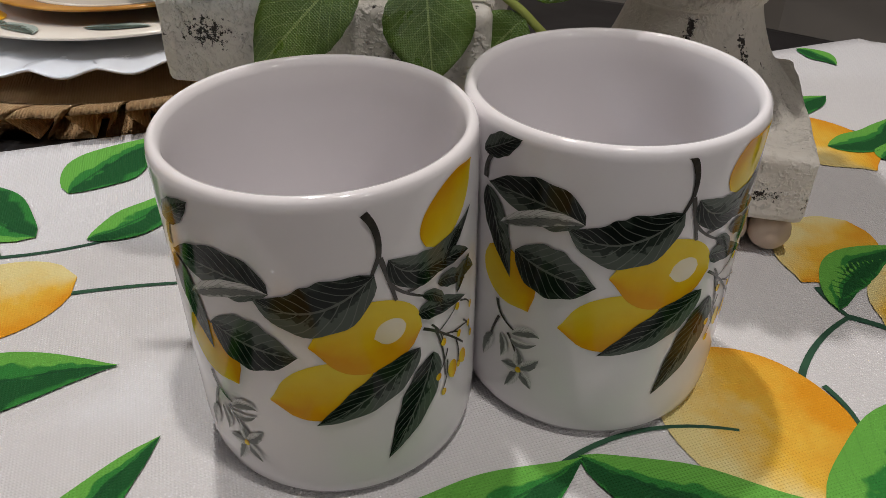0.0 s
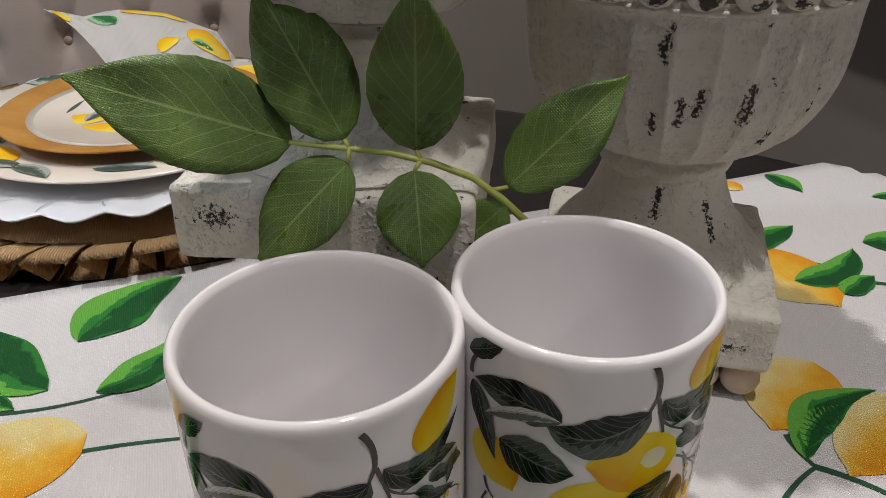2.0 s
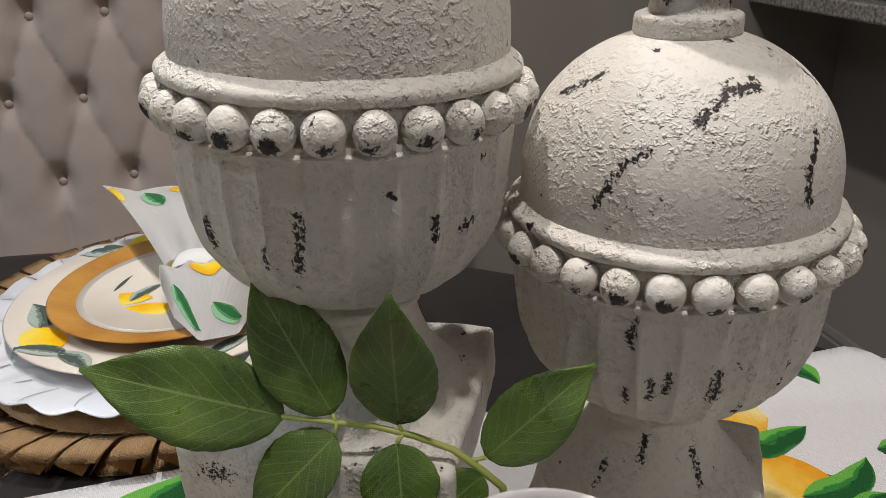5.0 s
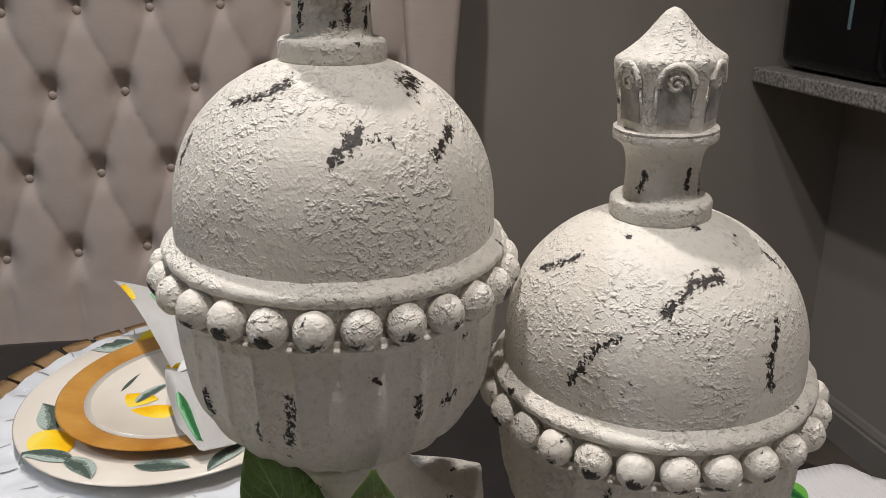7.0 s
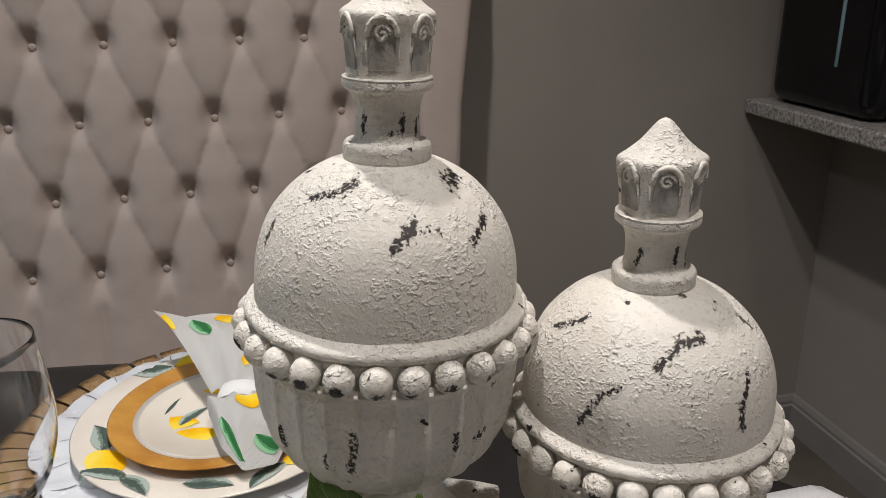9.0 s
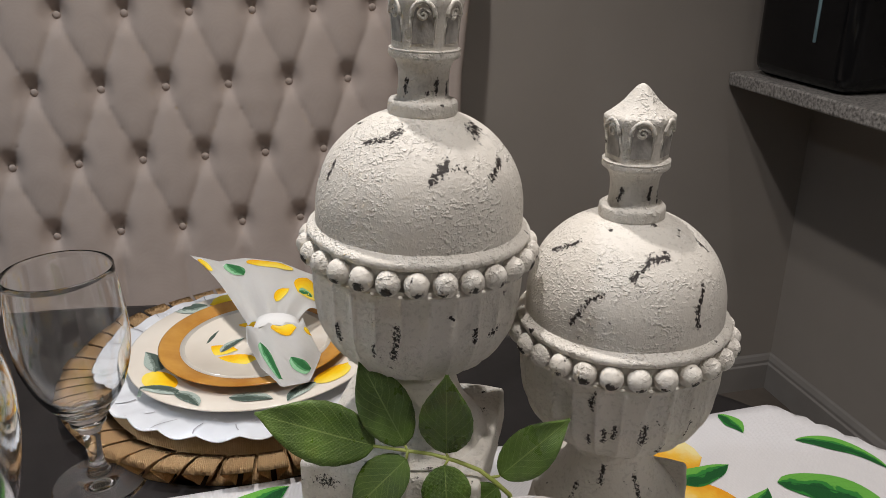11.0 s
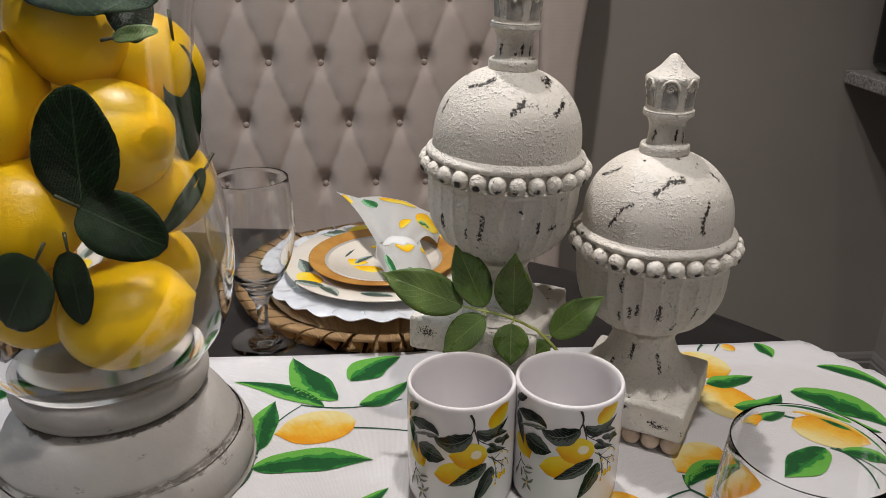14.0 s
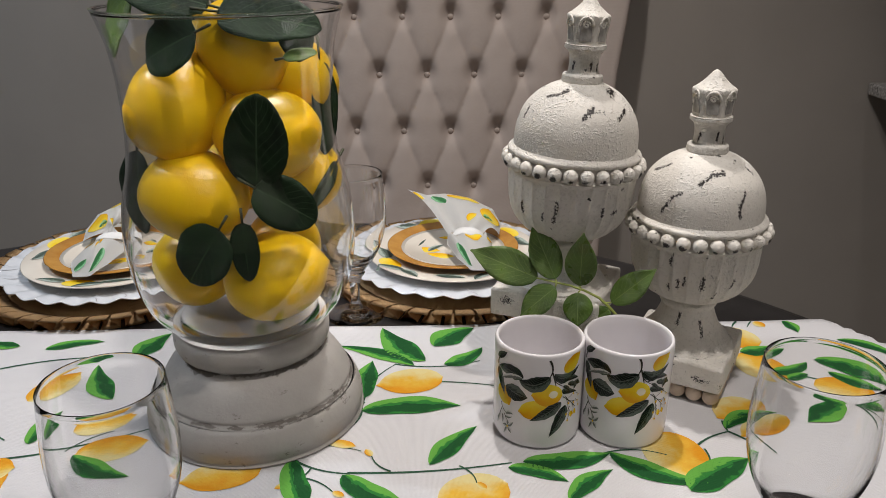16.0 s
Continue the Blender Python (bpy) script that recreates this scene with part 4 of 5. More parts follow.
def pedestal():
    p = thing("vase_pedestal", pose(VX, VY, CLOTH_Z + 0.0006), "round weathered grey-white stone pedestal under the lemon vase", "pedestal")
    base = smooth_profile([(0.0, 0.0), (0.098, 0.0), (0.1035, 0.003), (0.1062, 0.011), (0.1050, 0.019), (0.1015, 0.027), (0.0985, 0.0305)], 5)
    cove = smooth_profile([(0.0970, 0.0300), (0.0945, 0.0330), (0.0940, 0.0360), (0.0905, 0.0420), (0.0850, 0.0500), (0.0790, 0.0570), (0.0725, 0.0625), (0.0690, 0.0650)], 5)
    collar = smooth_profile([(0.0680, 0.0640), (0.0690, 0.0665), (0.0730, 0.0690), (0.0752, 0.0740), (0.0755, 0.0800), (0.0748, 0.0860), (0.0725, 0.0895), (0.0690, 0.0905), (0.0, 0.0890)], 5)

    def rough(a, r, z):
        return r + 0.0006 * noise.noise((12 * math.cos(a), 12 * math.sin(a), z * 60))

    base, cove, collar = ([(0.96 * r, 1.125 * z) for r, z in q] for q in (base, cove, collar))
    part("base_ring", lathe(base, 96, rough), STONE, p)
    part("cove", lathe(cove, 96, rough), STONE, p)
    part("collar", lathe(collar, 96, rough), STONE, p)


pedestal()
VASE_Z = CLOTH_Z + 0.1030


def hurricane():
    """Blown glass vase: round belly, slight waist, flared rim; outer and inner wall."""
    h = thing("glass_vase", pose(VX, VY, VASE_Z), "clear glass hurricane vase full of lemons and leaves", "vase")
    wall = [(0.058, 0.0), (0.068, 0.002), (0.0775, 0.0095), (0.0875, 0.024), (0.0945, 0.045), (0.0985, 0.070), (0.0990, 0.092), (0.0960, 0.120), (0.0910, 0.142), (0.0870, 0.164),
            (0.0855, 0.190), (0.0862, 0.220), (0.0890, 0.248), (0.0930, 0.266), (0.0965, 0.277)]
    wall = [(1.025 * r, 0.998 * z) for r, z in wall]
    outer = smooth_profile([(0.0, 0.0015), *wall], 4)
    inner = [(max(0, r - 0.0022), z + (0.006 if i < 6 else 0.0)) for i, (r, z) in enumerate(smooth_profile([(0.0, 0.0015), *wall], 4))]
    rim = [(0.0990, 0.2777), (0.0979, 0.2783), (0.0969, 0.2775)]
    part("vase_wall", lathe(outer + rim + inner[::-1], 96), CLEAR, h).visible_shadow = False
    bead = [(0.0985 + 0.0017 * math.cos(t), 0.2793 + 0.0013 * math.sin(t)) for t in [2 * math.pi * k / 10 for k in range(11)]]
    part("rim", lathe(bead, 96), CLEAR, h).visible_shadow = False
    return h


hurricane()


def lemon_mesh(length, width, seed):
    """A lemon along X with nipple and stem end, slightly uneven."""
    prof = []
    n = 26
    for i in range(n + 1):
        s = i / n
        x = (s - 0.5) * length
        body = math.sqrt(max(0, 1 - ((s - 0.48) / 0.475) ** 2)) ** 0.92 if abs(s - 0.48) < 0.475 else 0
        nub = 0.19 * math.sqrt(max(0, 1 - ((s - 0.93) / 0.07) ** 2)) if s > 0.86 else 0
        prof.append((width / 2 * max(body, nub), x))
    prof[0], prof[-1] = (0, -length / 2 * 0.955), (0, length / 2)
    bm = lathe(prof, 40)
    for v in bm.verts:
        v.co += v.co.normalized() * 0.0016 * noise.noise(v.co * 32 + Vector((seed, 0, 0)))
    bmesh.ops.rotate(bm, verts=bm.verts, cent=(0, 0, 0), matrix=Matrix.Rotation(math.pi / 2, 3, "Y"))
    return mesh_of("lemon", bm, LEMON_SKIN)


LEMONS = [lemon_mesh(0.090, 0.074, k) for k in range(3)]


def lemon(x, y, z, rx, ry, rz, k=0, size=1.0):
    ob = new("lemon", LEMONS[k])
    ob.matrix_world = pose(x + 0.006, y - 0.003, z * 1.035, rx, ry, rz) @ Matrix.Diagonal((size, size, size, 1))
    tagged(ob, "bright yellow artificial lemon inside the glass vase", "lemon", "lemons in the vase")


lemon(-0.303, 0.090, 0.2960, 20, -60, 60, 0, 1.05)
lemon(-0.256, 0.122, 0.3380, 0, 70, 10, 1, 0.97)
lemon(-0.232, 0.165, 0.3080, 0, 40, 60, 2, 0.93)
lemon(-0.236, 0.112, 0.2730, 0, -8, 212, 1, 1.03)
lemon(-0.289, 0.083, 0.2250, 0, 6, 14, 2, 1.06)
lemon(-0.233, 0.158, 0.2280, 0, 20, 70, 0, 0.98)
lemon(-0.232, 0.104, 0.1540, 0, -12, 30, 0, 1.04)
lemon(-0.322, 0.112, 0.1500, 0, 10, 130, 1, 1.02)
lemon(-0.268, 0.180, 0.1500, 0, 0, 100, 2, 1.0)
lemon(-0.312, 0.180, 0.2150, 0, 15, 40, 0, 0.95)
lemon(-0.290, 0.175, 0.2900, 0, -30, 110, 1, 0.95)
lemon(-0.310, 0.165, 0.3300, 0, 30, 110, 2, 0.80)


def vase_leaf(base, tip, width, normal, fold=0.15, curl=0.12, stalk=None, material=None):
    base, tip = (Vector((p[0] + 0.005, p[1] - 0.002, p[2] * 1.033)) for p in (base, tip))
    length = (tip - base).length
    s = thing("lemon_leaf", aim(base, tip, normal), "dark green artificial lemon leaf among the lemons in the vase", "leaf", "leaves in the vase")
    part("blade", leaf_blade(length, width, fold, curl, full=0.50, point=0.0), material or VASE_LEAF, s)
    inv = aim(base, tip, normal).inverted()
    far = stalk or (Vector(base) - (Vector(tip) - Vector(base)) * 0.25)
    part("stalk", tube([inv @ Vector(far), Vector((0.001, 0, 0))], [0.0013, 0.0009], 8), STEM_DARK, s)


VIEW = (0.45, -0.85, 0.25)
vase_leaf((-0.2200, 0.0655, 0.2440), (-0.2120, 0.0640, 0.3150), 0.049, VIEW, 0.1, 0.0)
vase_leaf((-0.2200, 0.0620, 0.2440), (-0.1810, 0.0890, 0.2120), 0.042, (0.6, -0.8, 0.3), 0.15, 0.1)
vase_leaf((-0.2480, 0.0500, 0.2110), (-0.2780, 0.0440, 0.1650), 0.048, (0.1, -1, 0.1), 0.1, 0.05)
# narrow added leaf, filling the dark gap beside the one above
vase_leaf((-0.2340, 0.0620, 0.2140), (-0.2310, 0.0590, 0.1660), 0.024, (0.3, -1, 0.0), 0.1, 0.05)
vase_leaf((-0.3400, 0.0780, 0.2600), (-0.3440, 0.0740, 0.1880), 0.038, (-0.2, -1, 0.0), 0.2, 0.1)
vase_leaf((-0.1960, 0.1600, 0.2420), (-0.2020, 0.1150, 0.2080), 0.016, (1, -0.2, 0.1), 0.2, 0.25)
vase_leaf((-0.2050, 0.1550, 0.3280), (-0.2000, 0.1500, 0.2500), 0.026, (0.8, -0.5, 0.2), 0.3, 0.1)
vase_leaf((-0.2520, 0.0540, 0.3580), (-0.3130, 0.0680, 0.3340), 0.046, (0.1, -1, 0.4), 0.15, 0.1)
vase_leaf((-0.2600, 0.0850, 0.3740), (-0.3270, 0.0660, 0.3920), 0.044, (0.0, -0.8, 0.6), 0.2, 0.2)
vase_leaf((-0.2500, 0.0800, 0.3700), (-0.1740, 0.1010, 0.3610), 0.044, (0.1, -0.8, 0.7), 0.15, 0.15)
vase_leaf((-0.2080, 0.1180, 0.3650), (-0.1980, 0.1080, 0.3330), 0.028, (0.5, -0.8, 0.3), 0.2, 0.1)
vase_leaf((-0.3350, 0.1000, 0.3950), (-0.3480, 0.0720, 0.3350), 0.040, (-0.4, -0.9, 0.4), 0.2, 0.1, None, SPRIG_LEAF)
vase_leaf((-0.2080, 0.1000, 0.3360), (-0.1860, 0.1150, 0.3400), 0.012, (0.2, -0.8, 0.7), 0.2, 0.1, None, SPRIG_LEAF)
vase_leaf((-0.2900, 0.1300, 0.3780), (-0.3400, 0.1800, 0.3960), 0.036, (0, 0, 1), 0.2, 0.2)
vase_leaf((-0.2600, 0.1500, 0.3780), (-0.2300, 0.2000, 0.3950), 0.036, (0, 0, 1), 0.2, 0.2)


# ---- glasses ----
def goblet(x, y, z, label):
    g = thing("goblet", pose(x, y, z), label, "glass", "goblets")
    foot = smooth_profile([(0.0, 0.0), (0.0330, 0.0), (0.0345, 0.0010), (0.0335, 0.0022), (0.0200, 0.0052), (0.0095, 0.0098), (0.0, 0.0100)], 4)
    stem = smooth_profile([(0.0, 0.0101), (0.0092, 0.0103), (0.0062, 0.0180), (0.0056, 0.0300), (0.0066, 0.0440), (0.0100, 0.0535), (0.0128, 0.0570), (0.0116, 0.0598), (0.0, 0.0600)], 4)
    bowl = smooth_profile([(0.0, 0.0601), (0.0116, 0.0603), (0.0165, 0.0660), (0.0240, 0.0760), (0.0320, 0.0910), (0.0385, 0.1120), (0.0405, 0.1320), (0.0398, 0.1550), (0.0372, 0.1830)], 4)
    lip = [(0.0371, 0.1834), (0.0368, 0.1836), (0.0365, 0.1833)]
    inner = smooth_profile([(0.0, 0.0700), (0.0100, 0.0715), (0.0215, 0.0785), (0.0305, 0.0920), (0.0374, 0.1125), (0.0396, 0.1320), (0.0390, 0.1550), (0.0364, 0.1828)], 4)[::-1]
    for name, prof in (("foot", foot), ("stem", stem), ("bowl", bowl + lip + inner)):
        part(name, lathe(prof, 64), CLEAR, g).visible_shadow = False
    return g


goblet(-0.2680, 0.3460, TABLE_Z + 0.0003, "clear glass stemmed water goblet on the black table")
goblet(0.2040, 0.0390, TABLE_Z + 0.0003, "clear glass stemmed water goblet near the runner's edge")
goblet(-0.2180, -0.1230, TABLE_Z + 0.0003, "clear glass stemmed water goblet on the near side of the table")


# ---- place settings ----
def plate(name, m, profile, material, label, shape=None, seg=96):
    t = thing(name, m, label, "plate")
    part("plate_body", lathe(profile, seg, shape), material, t)
    return t


def profile_height(profile, r):
    for (r0, z0), (r1, z1) in zip(profile, profile[1:]):
        if r1 < r0 and r1 <= r <= r0:
            return z1 + (z0 - z1) * (r - r1) / max(1e-6, r0 - r1)
    return profile[-1][1]


def placemat(u, v):
    """Burlap round with a ruffled edge of box pleats."""
    p = thing("placemat", room(u, v, TABLE_Z + 0.0005), "round brown burlap placemat with a ruffled pleated edge", "placemat", "placemats")
    part("mat", lathe([(0.0, 0.0), (0.150, 0.0), (0.151, 0.0015), (0.150, 0.003), (0.0, 0.003)], 64), BURLAP, p)
    bm = bmesh.new()
    n, pleats = 1200, 40
    rows = []
    for i in range(n):
        a = 2 * math.pi * i / n
        c = (a * pleats / (2 * math.pi)) % 1
        jit = noise.noise((6 * math.cos(a), 6 * math.sin(a), u))
        fold = max(-1, min(1, 1.7 * math.sin(2 * math.pi * c)))
        b = a - 0.046 * math.sin(4 * math.pi * c) + 0.016 * jit
        row = []
        for r, amp, z in ((0.140, 0.1, 0.004), (0.153, 0.5, 0.007), (0.166, 0.9, 0.0085), (0.177, 1.0, 0.0085)):
            rr = r + 0.002 * jit + 0.0035 * amp * fold * (r > 0.15)
            row.append(bm.verts.new((rr * math.cos(b), rr * math.sin(b), max(0.0006, z + 0.0080 * amp * fold + 0.002 * jit * amp))))
        rows.append(row)
    for i in range(n):
        for k in range(3):
            j = (i + 1) % n
            bm.faces.new((rows[i][k], rows[i][k + 1], rows[j][k + 1], rows[j][k]))
    top = bm.faces[:]
    bmesh.ops.solidify(bm, geom=top, thickness=0.0016)
    part("ruffle", bm, BURLAP, p)


WHITE_PROF = [(0.0, 0.0), (0.095, 0.0), (0.100, 0.003), (0.118, 0.0045), (0.1465, 0.0100), (0.1480, 0.0114), (0.1465, 0.0121), (0.118, 0.0073), (0.100, 0.0060), (0.0, 0.0050)]
CREAM_PROF = [(0.0, 0.0), (0.072, 0.0), (0.076, 0.002), (0.088, 0.006), (0.1190, 0.0112), (0.1205, 0.0124), (0.1190, 0.0134), (0.088, 0.0086), (0.074, 0.0050), (0.0, 0.0048)]
AMBER_PROF = [(0.0, 0.0), (0.046, 0.0), (0.050, 0.002), (0.0900, 0.0098), (0.0916, 0.0110), (0.0900, 0.0118), (0.072, 0.0074), (0.050, 0.0042), (0.0, 0.0038)]


def setting(u, v, turn):
    placemat(u, v)
    z = 0.0120
    w = thing("scalloped_plate", room(u, v, z), "large white scalloped plate with fine grey lines, on the burlap placemat", "plate", "scalloped plates")

    def scallop(a, r, zz):
        k = max(0, (r - 0.10) / 0.048)
        return r + k * 0.0030 * abs(math.sin(a * 13)) ** 0.7 - k * 0.002, zz + k * 0.0018 * math.cos(a * 26)

    w = part("plate_body", lathe(WHITE_PROF, 208, scallop), WHITE_PLATE, w)
    for k in range(26):
        a = 2 * math.pi * k / 26
        pts = [Vector((r * math.cos(a + 0.05 * math.sin(r * 90 + k)), r * math.sin(a + 0.05 * math.sin(r * 90 + k)))) for r in (0.123, 0.129, 0.135, 0.140, 0.145)]
        part("grey_line", strip(pts, 0.0005, None, lambda x, y: Vector((x, y, profile_height(WHITE_PROF, math.hypot(x, y)) + 0.0012)), 1), GREY_INK, w)
    z += 0.0075
    c = thing("lemon_plate", room(u, v, z, turn), "cream ceramic dinner plate painted with lemons and grey leaves", "plate", "lemon plates")
    c = part("plate_body", lathe(CREAM_PROF, 96), CREAM_PLATE, c)

    def on(prof, lift):
        return lambda x, y: Vector((x, y, profile_height(prof, math.hypot(x, y)) + lift))

    rnd = random.Random(int(turn) + 5)
    for k, a in enumerate((3.55, 4.05, 5.3, 0.5, 1.7)):
        ca, sa = math.cos(a), math.sin(a)
        reach = rnd.uniform(0.096, 0.103)
        at = Vector((reach * ca, reach * sa))
        side = Vector((-sa, ca))
        side = (side + at.normalized() * rnd.uniform(-0.25, 0.25)).normalized()
        if k != 1:
            part("painted_lemon", strip(bezier(at - side * 0.022, at + side * 0.022, -0.06, 14), rnd.uniform(0.0115, 0.0155), lemon_width, on(CREAM_PROF, 0.0006), 6), PLATE_LEMON, c)
        for s, o in ((-1, 0.020), (1, 0.024)):
            e = at + side * s * o
            part("painted_leaf", strip(bezier(e, e + side * s * 0.040 + at.normalized() * 0.006 * (k % 3 - 1), 0.1 * s, 12), rnd.uniform(0.007, 0.0105), leaf_width, on(CREAM_PROF, 0.0008), 4), PLATE_LEAF, c)
    z += 0.0075
    m = thing("salad_plate", room(u, v, z, turn), "small amber-rimmed ceramic plate painted with lemons", "plate", "salad plates")
    part("rim", lathe(AMBER_PROF[:6] + [(0.072, 0.0074), (0.070, 0.0068), (0.064, 0.0020), (0.0, 0.0018)], 80), AMBER, m)
    m = part("centre", lathe([(0.0, 0.0030), (0.0720, 0.0072), (0.0724, 0.0078), (0.058, 0.0052), (0.0, 0.0042)], 72), CREAM_PLATE, m, "cream painted centre")
    top = [(0.0724, 0.0078), (0.058, 0.0052), (0.0, 0.0042)]
    for a0, b0, w0 in (((-0.052, -0.030), (-0.004, -0.034), 0.024), ((-0.056, -0.002), (-0.020, -0.010), 0.020), ((0.050, -0.020), (0.030, 0.010), 0.018), ((0.020, 0.040), (-0.015, 0.045), 0.018)):
        part("painted_lemon", strip(bezier(a0, b0, 0.05, 12), w0 / 2, lemon_width, on(top, 0.0006), 6), PLATE_LEMON, m)
    for a0, b0, w0 in (((0.002, -0.028), (0.034, -0.040), 0.012), ((-0.036, -0.010), (-0.010, 0.012), 0.010), ((0.045, -0.010), (0.058, 0.012), 0.010), ((-0.050, 0.010), (-0.030, 0.040), 0.012)):
        part("painted_leaf", strip(bezier(a0, b0, 0.1, 12), w0 / 2, leaf_width, on(top, 0.0008), 4), PLATE_LEAF, m)
    return z + 0.011


def napkin(u, v, z, turn, flip=1):
    """Printed napkin drawn through a ring: a tall fan behind it, a short one before it."""
    n = thing("napkin", room(u, v, z, turn), "white lemon-print cotton napkin fanned through a ring on the plates", "napkin", "napkins")

    def fan(name, tips, ring, bulge, folds, seg=36, rad=16):
        """Cloth from the ring out to a line of tips, pleated, drooping at its edge."""
        bm = bmesh.new()
        grid = []
        for i in range(seg + 1):
            s = i / seg * (len(tips) - 1)
            k = min(int(s), len(tips) - 2)
            f = s - k
            tip = Vector(tips[k]).lerp(Vector(tips[k + 1]), f)
            w = i / seg - 0.5
            start = Vector(ring) + Vector((0.048 * w, 0.006 * abs(w), 0.009 * math.cos(w * 3)))
            row = []
            for j in range(rad + 1):
                r = j / rad
                p = start.lerp(tip, r)
                p.z += bulge * math.sin(math.pi * r) + 0.0045 * r * math.sin(folds * math.pi * i / seg) + 0.0016 * (1 - r) * math.sin(folds * 3.1 * math.pi * i / seg)
                row.append(bm.verts.new(p))
            grid.append(row)
        for i in range(seg):
            for j in range(rad):
                bm.faces.new((grid[i][j], grid[i][j + 1], grid[i + 1][j + 1], grid[i + 1][j]))
        places = [[p.co.copy() for p in row] for row in grid]
        bmesh.ops.solidify(bm, geom=bm.faces[:], thickness=0.0012)
        bmesh.ops.recalc_face_normals(bm, faces=bm.faces)
        sheet = part(name, bm, NAPKIN, n)

        def put(lift):
            def at(a, r):
                i, j = min(seg - 1.001, max(0, a * seg)), min(rad - 1.001, max(0, r * rad))
                i0, j0 = int(i), int(j)
                q = [places[i0 + x][j0 + y] for x in (0, 1) for y in (0, 1)]
                f, g = i - i0, j - j0
                p = q[0].lerp(q[1], g).lerp(q[2].lerp(q[3], g), f)
                nn = (q[2] - q[0]).cross(q[1] - q[0]).normalized()
                if nn.z < 0 or (abs(nn.z) < 0.3 and nn.y > 0):
                    nn = -nn
                return p + nn * lift
            return at
        return put, sheet

    back = fan("back_fan", [(-0.082 * flip, 0.146, 0.040), (-0.052 * flip, 0.136, 0.030), (-0.024 * flip, 0.124, 0.036), (0.012 * flip, 0.114, 0.036), (0.046 * flip, 0.102, 0.026), (0.056 * flip, 0.074, 0.012), (0.050 * flip, 0.040, 0.004)],
               (0, 0.010, 0.014), 0.010, 2)
    front = fan("front_fan", [(-0.026 * flip, -0.012, 0.010), (-0.014 * flip, -0.060, 0.004), (0.002 * flip, -0.086, 0.000), (0.026 * flip, -0.078, 0.002), (0.040 * flip, -0.040, 0.008), (0.030 * flip, -0.006, 0.010)],
                (0, -0.004, 0.014), 0.012, 2)
    for (put, sheet), kind, a, b, w in ((back, 1, (0.02, 0.62), (0.04, 0.92), 0.035), (back, 0, (0.26, 0.56), (0.19, 0.88), 0.07), (back, 1, (0.38, 0.74), (0.56, 0.97), 0.12), (back, 0, (0.72, 0.42), (0.86, 0.62), 0.045),
                                        (back, 1, (0.72, 0.40), (0.88, 0.92), 0.13), (back, 1, (0.52, 0.18), (0.62, 0.40), 0.05), (front, 1, (0.45, 0.12), (0.72, 0.40), 0.13), (front, 0, (0.22, 0.62), (0.42, 0.96), 0.075),
                                        (front, 0, (0.52, 0.72), (0.66, 0.95), 0.06), (front, 1, (0.80, 0.50), (0.90, 0.80), 0.05)):
        mat = PLATE_LEMON if kind else NAPKIN_LEAF
        part("printed_lemon" if kind else "printed_leaf", strip(bezier(a, b, 0.05, 10), w, lemon_width if kind else leaf_width, put(0.0007), 5), mat, sheet)
    ring = bmesh.new()
    lathe([(0.0165, -0.008), (0.0178, -0.008), (0.0184, 0.0), (0.0178, 0.008), (0.0165, 0.008), (0.0160, 0.0), (0.0165, -0.008)], 40, None, ring)
    bmesh.ops.rotate(ring, verts=ring.verts, cent=(0, 0, 0), matrix=Matrix.Rotation(math.pi / 2, 3, "X"))
    part("napkin_ring", ring, NAPKIN, n, "white cloth napkin tie", at=pose(0.002, 0.002, 0.0150, 12, 0, -14 * flip) @ Matrix.Diagonal((1.15, 1.1, 0.62, 1)))
    return n


top_z = setting(-0.007, 0.558, 8)
napkin(0.010, 0.540, top_z, 0)
top_z = setting(-0.472, 0.553, 60)
napkin(-0.472, 0.535, top_z, 4, -1)


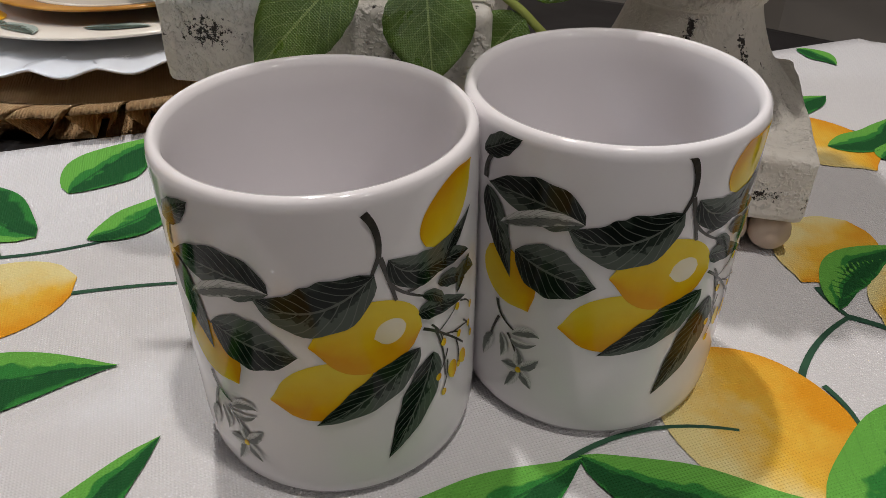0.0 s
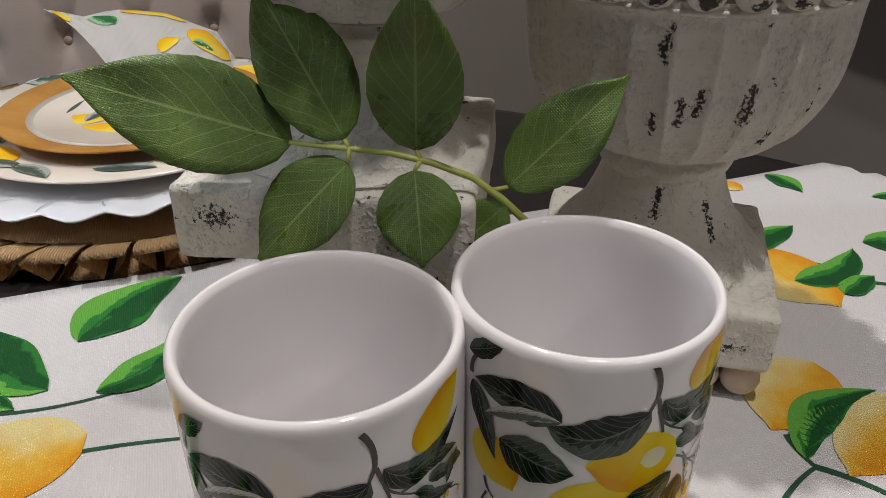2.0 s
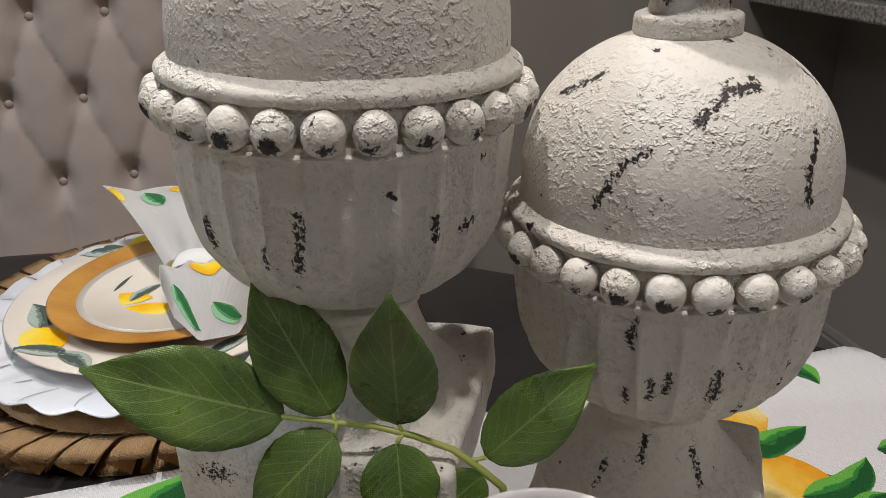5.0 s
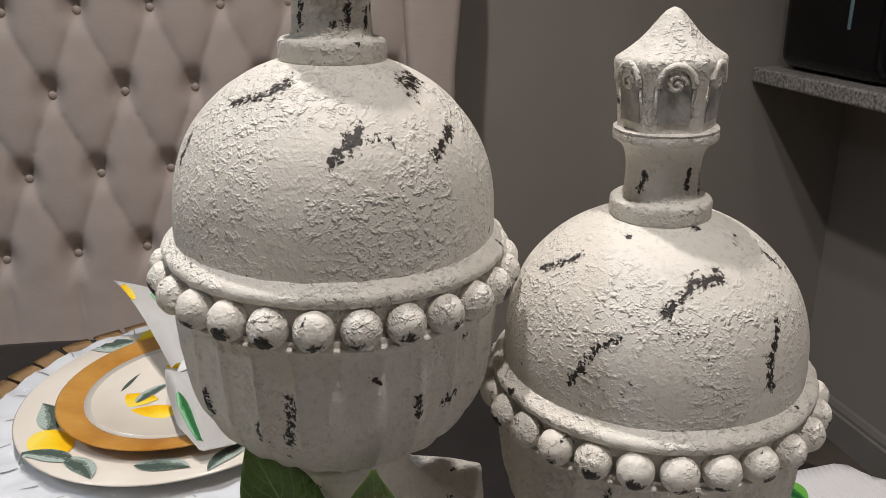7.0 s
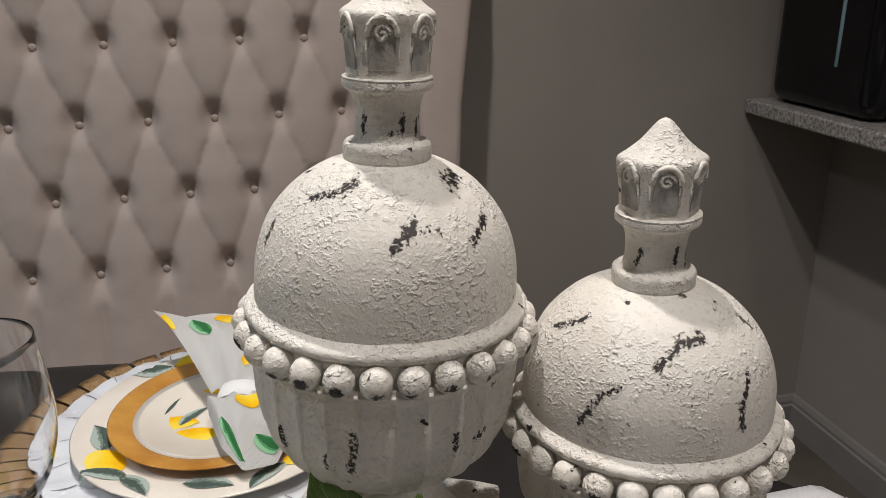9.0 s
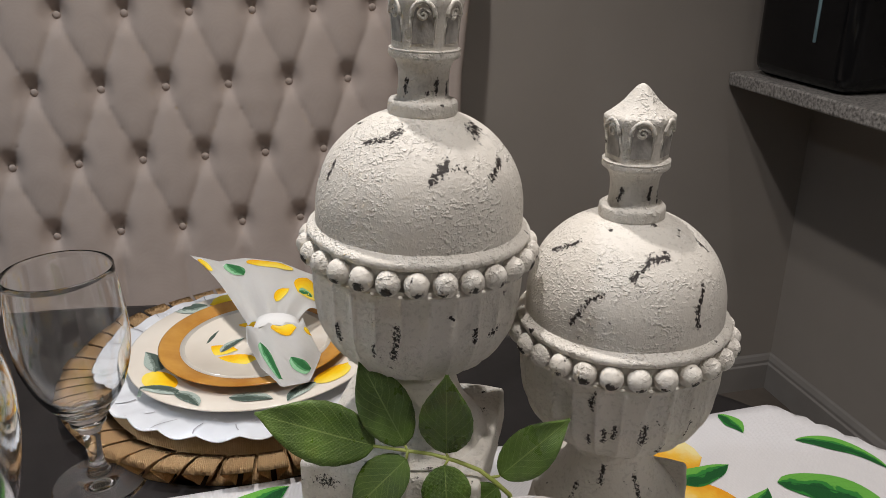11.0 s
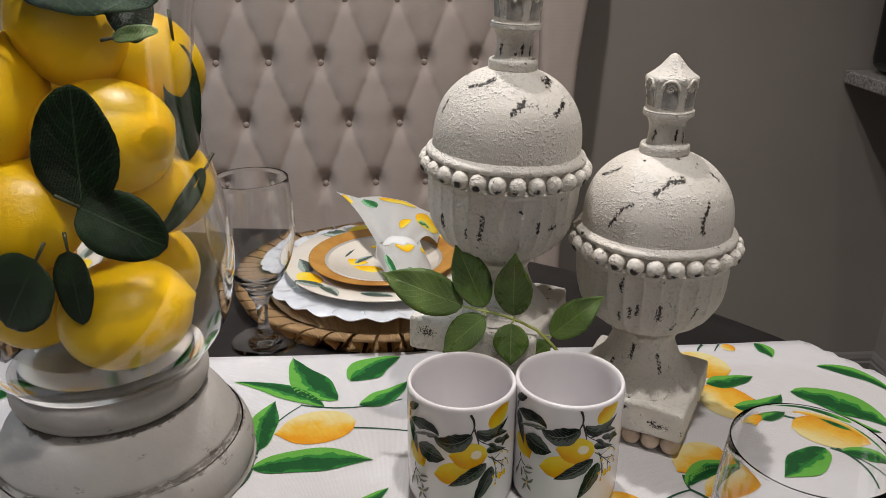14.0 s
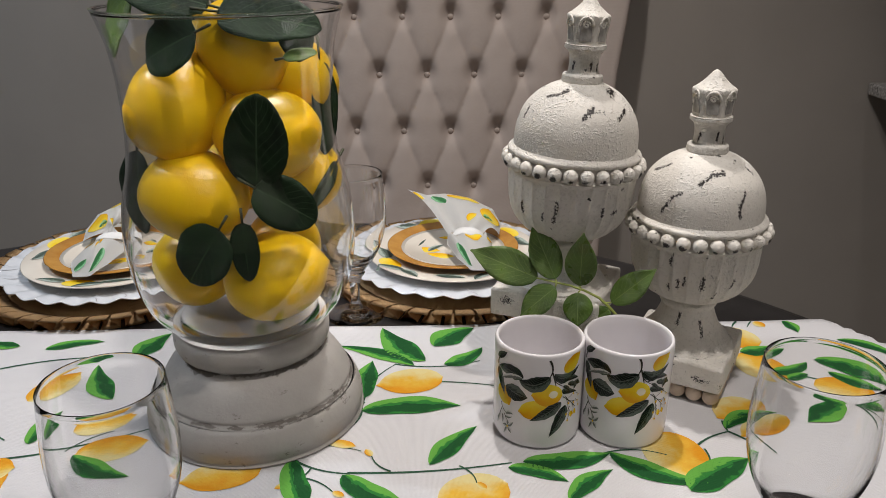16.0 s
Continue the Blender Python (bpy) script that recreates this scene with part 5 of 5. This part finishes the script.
# ---- the chair ----
def tufted_chair():
    cu, a, b, lean, v0, z_mid = -0.0885, 0.1075, 0.1250, 0.15, 1.292, 0.027
    c = thing("dining_chair", room(cu, v0, 0), "tall beige linen wing chair with a deep button-tufted back", "chair")

    def back(x, z, out=0.0):
        return Vector((x, lean * (z - z_mid) - out, z))

    half, low, high = 0.405, -0.30, 0.56
    nx, nz = 170, 180
    bm = bmesh.new()
    rows = []
    for j in range(nz + 1):
        z = low + (high - low) * j / nz
        row = []
        for i in range(nx + 1):
            x = -half + 2 * half * i / nx
            h = z - z_mid
            p, q = x / a + h / (2 * b), -x / a + h / (2 * b)
            if h < -b * 1.02:
                # below the last row of buttons the folds fall straight down
                t = abs(math.sin(math.pi * (x / a + 0.5)))
                k = min(1, (-h - b * 1.02) / 0.05)
                d = (1 - k) * (abs(math.sin(math.pi * p)) * abs(math.sin(math.pi * q))) ** 0.34 + k * 0.9 * t ** 0.4
            else:
                d = (abs(math.sin(math.pi * p)) * abs(math.sin(math.pi * q))) ** 0.34
            ip, iq = round(p), round(q)
            bx, bh = (ip - iq) * a / 2, (ip + iq) * b
            dist = math.hypot(x - bx, h - bh)
            dip = 0.024 * math.exp(-(math.hypot(x - bx, (h - bh - 0.006) * 0.75) / 0.017) ** 2) if h > -b * 1.3 else 0
            edge = min(1, (half - abs(x)) / 0.06)
            fine = 0.0012 * noise.noise((x * 25, z * 25, 1))
            row.append(bm.verts.new(back(x, z, 0.0135 * d * edge ** 0.5 - dip + fine)))
        rows.append(row)
    for j in range(nz):
        for i in range(nx):
            bm.faces.new((rows[j][i], rows[j][i + 1], rows[j + 1][i + 1], rows[j + 1][i]))
    panel = part("tufted_panel", bm, LINEN, c)
    bm = bmesh.new()
    bmesh.ops.create_uvsphere(bm, u_segments=16, v_segments=8, radius=0.0070)
    bmesh.ops.scale(bm, verts=bm.verts, vec=(1, 0.55, 1))
    button = mesh_of("button", bm, LINEN)
    for r in range(-1, 5):
        for k in range(-4, 5):
            x = (k + (0.5 if r % 2 else 0.0)) * a
            if abs(x) < half - 0.03:
                p = back(x, z_mid + r * b, -0.0145)
                part("button", button, LINEN, panel, at=pose(p.x, p.y, p.z, 11, 0, 0))

    def pad(name, outline, y0, y1, bevel):
        """A cushion cut to an outline in X and Z, leaning with the back."""
        bm = bmesh.new()
        f = bm.faces.new([bm.verts.new(back(x, z, -y0)) for x, z in outline])
        ext = bmesh.ops.extrude_face_region(bm, geom=[f])
        bmesh.ops.translate(bm, verts=[e for e in ext["geom"] if isinstance(e, bmesh.types.BMVert)], vec=(0, y1 - y0, 0))
        bmesh.ops.recalc_face_normals(bm, faces=bm.faces)
        bmesh.ops.bevel(bm, geom=[e for e in bm.edges if e.calc_face_angle(0) > 0.6], offset=bevel, segments=4, affect="EDGES", profile=0.5)
        part(name, bm, LINEN, c)

    pad("back_shell", [(-half - 0.04, -0.40), (half + 0.04, -0.40), (half + 0.05, 0.60), (-half - 0.05, 0.60)], 0.030, 0.060, 0.012)
    for s in (-1, 1):
        edge = [(s * 0.400, -0.40), (s * 0.400, 0.61), (s * 0.530, 0.61), (s * 0.518, 0.40), (s * 0.500, 0.28), (s * 0.482, 0.16), (s * 0.462, -0.10), (s * 0.450, -0.40)]
        pad("wing", edge, -0.030, 0.050, 0.016)
    part("seat", box(0.86, 0.56, 0.16, 0.03, 4, (0, -0.30, -0.46)), LINEN, c)
    leg = smooth_profile([(0.0, FLOOR_Z), (0.014, FLOOR_Z), (0.018, FLOOR_Z + 0.08), (0.024, -0.47), (0.0, -0.459)], 4)
    leg = mesh_of("leg", lathe(leg, 20), BLACK_TABLE)
    for x in (-0.36, 0.36):
        for y in (-0.52, -0.08):
            part("leg", leg, BLACK_TABLE, c, at=pose(x, y, 0))
    return c


tufted_chair()
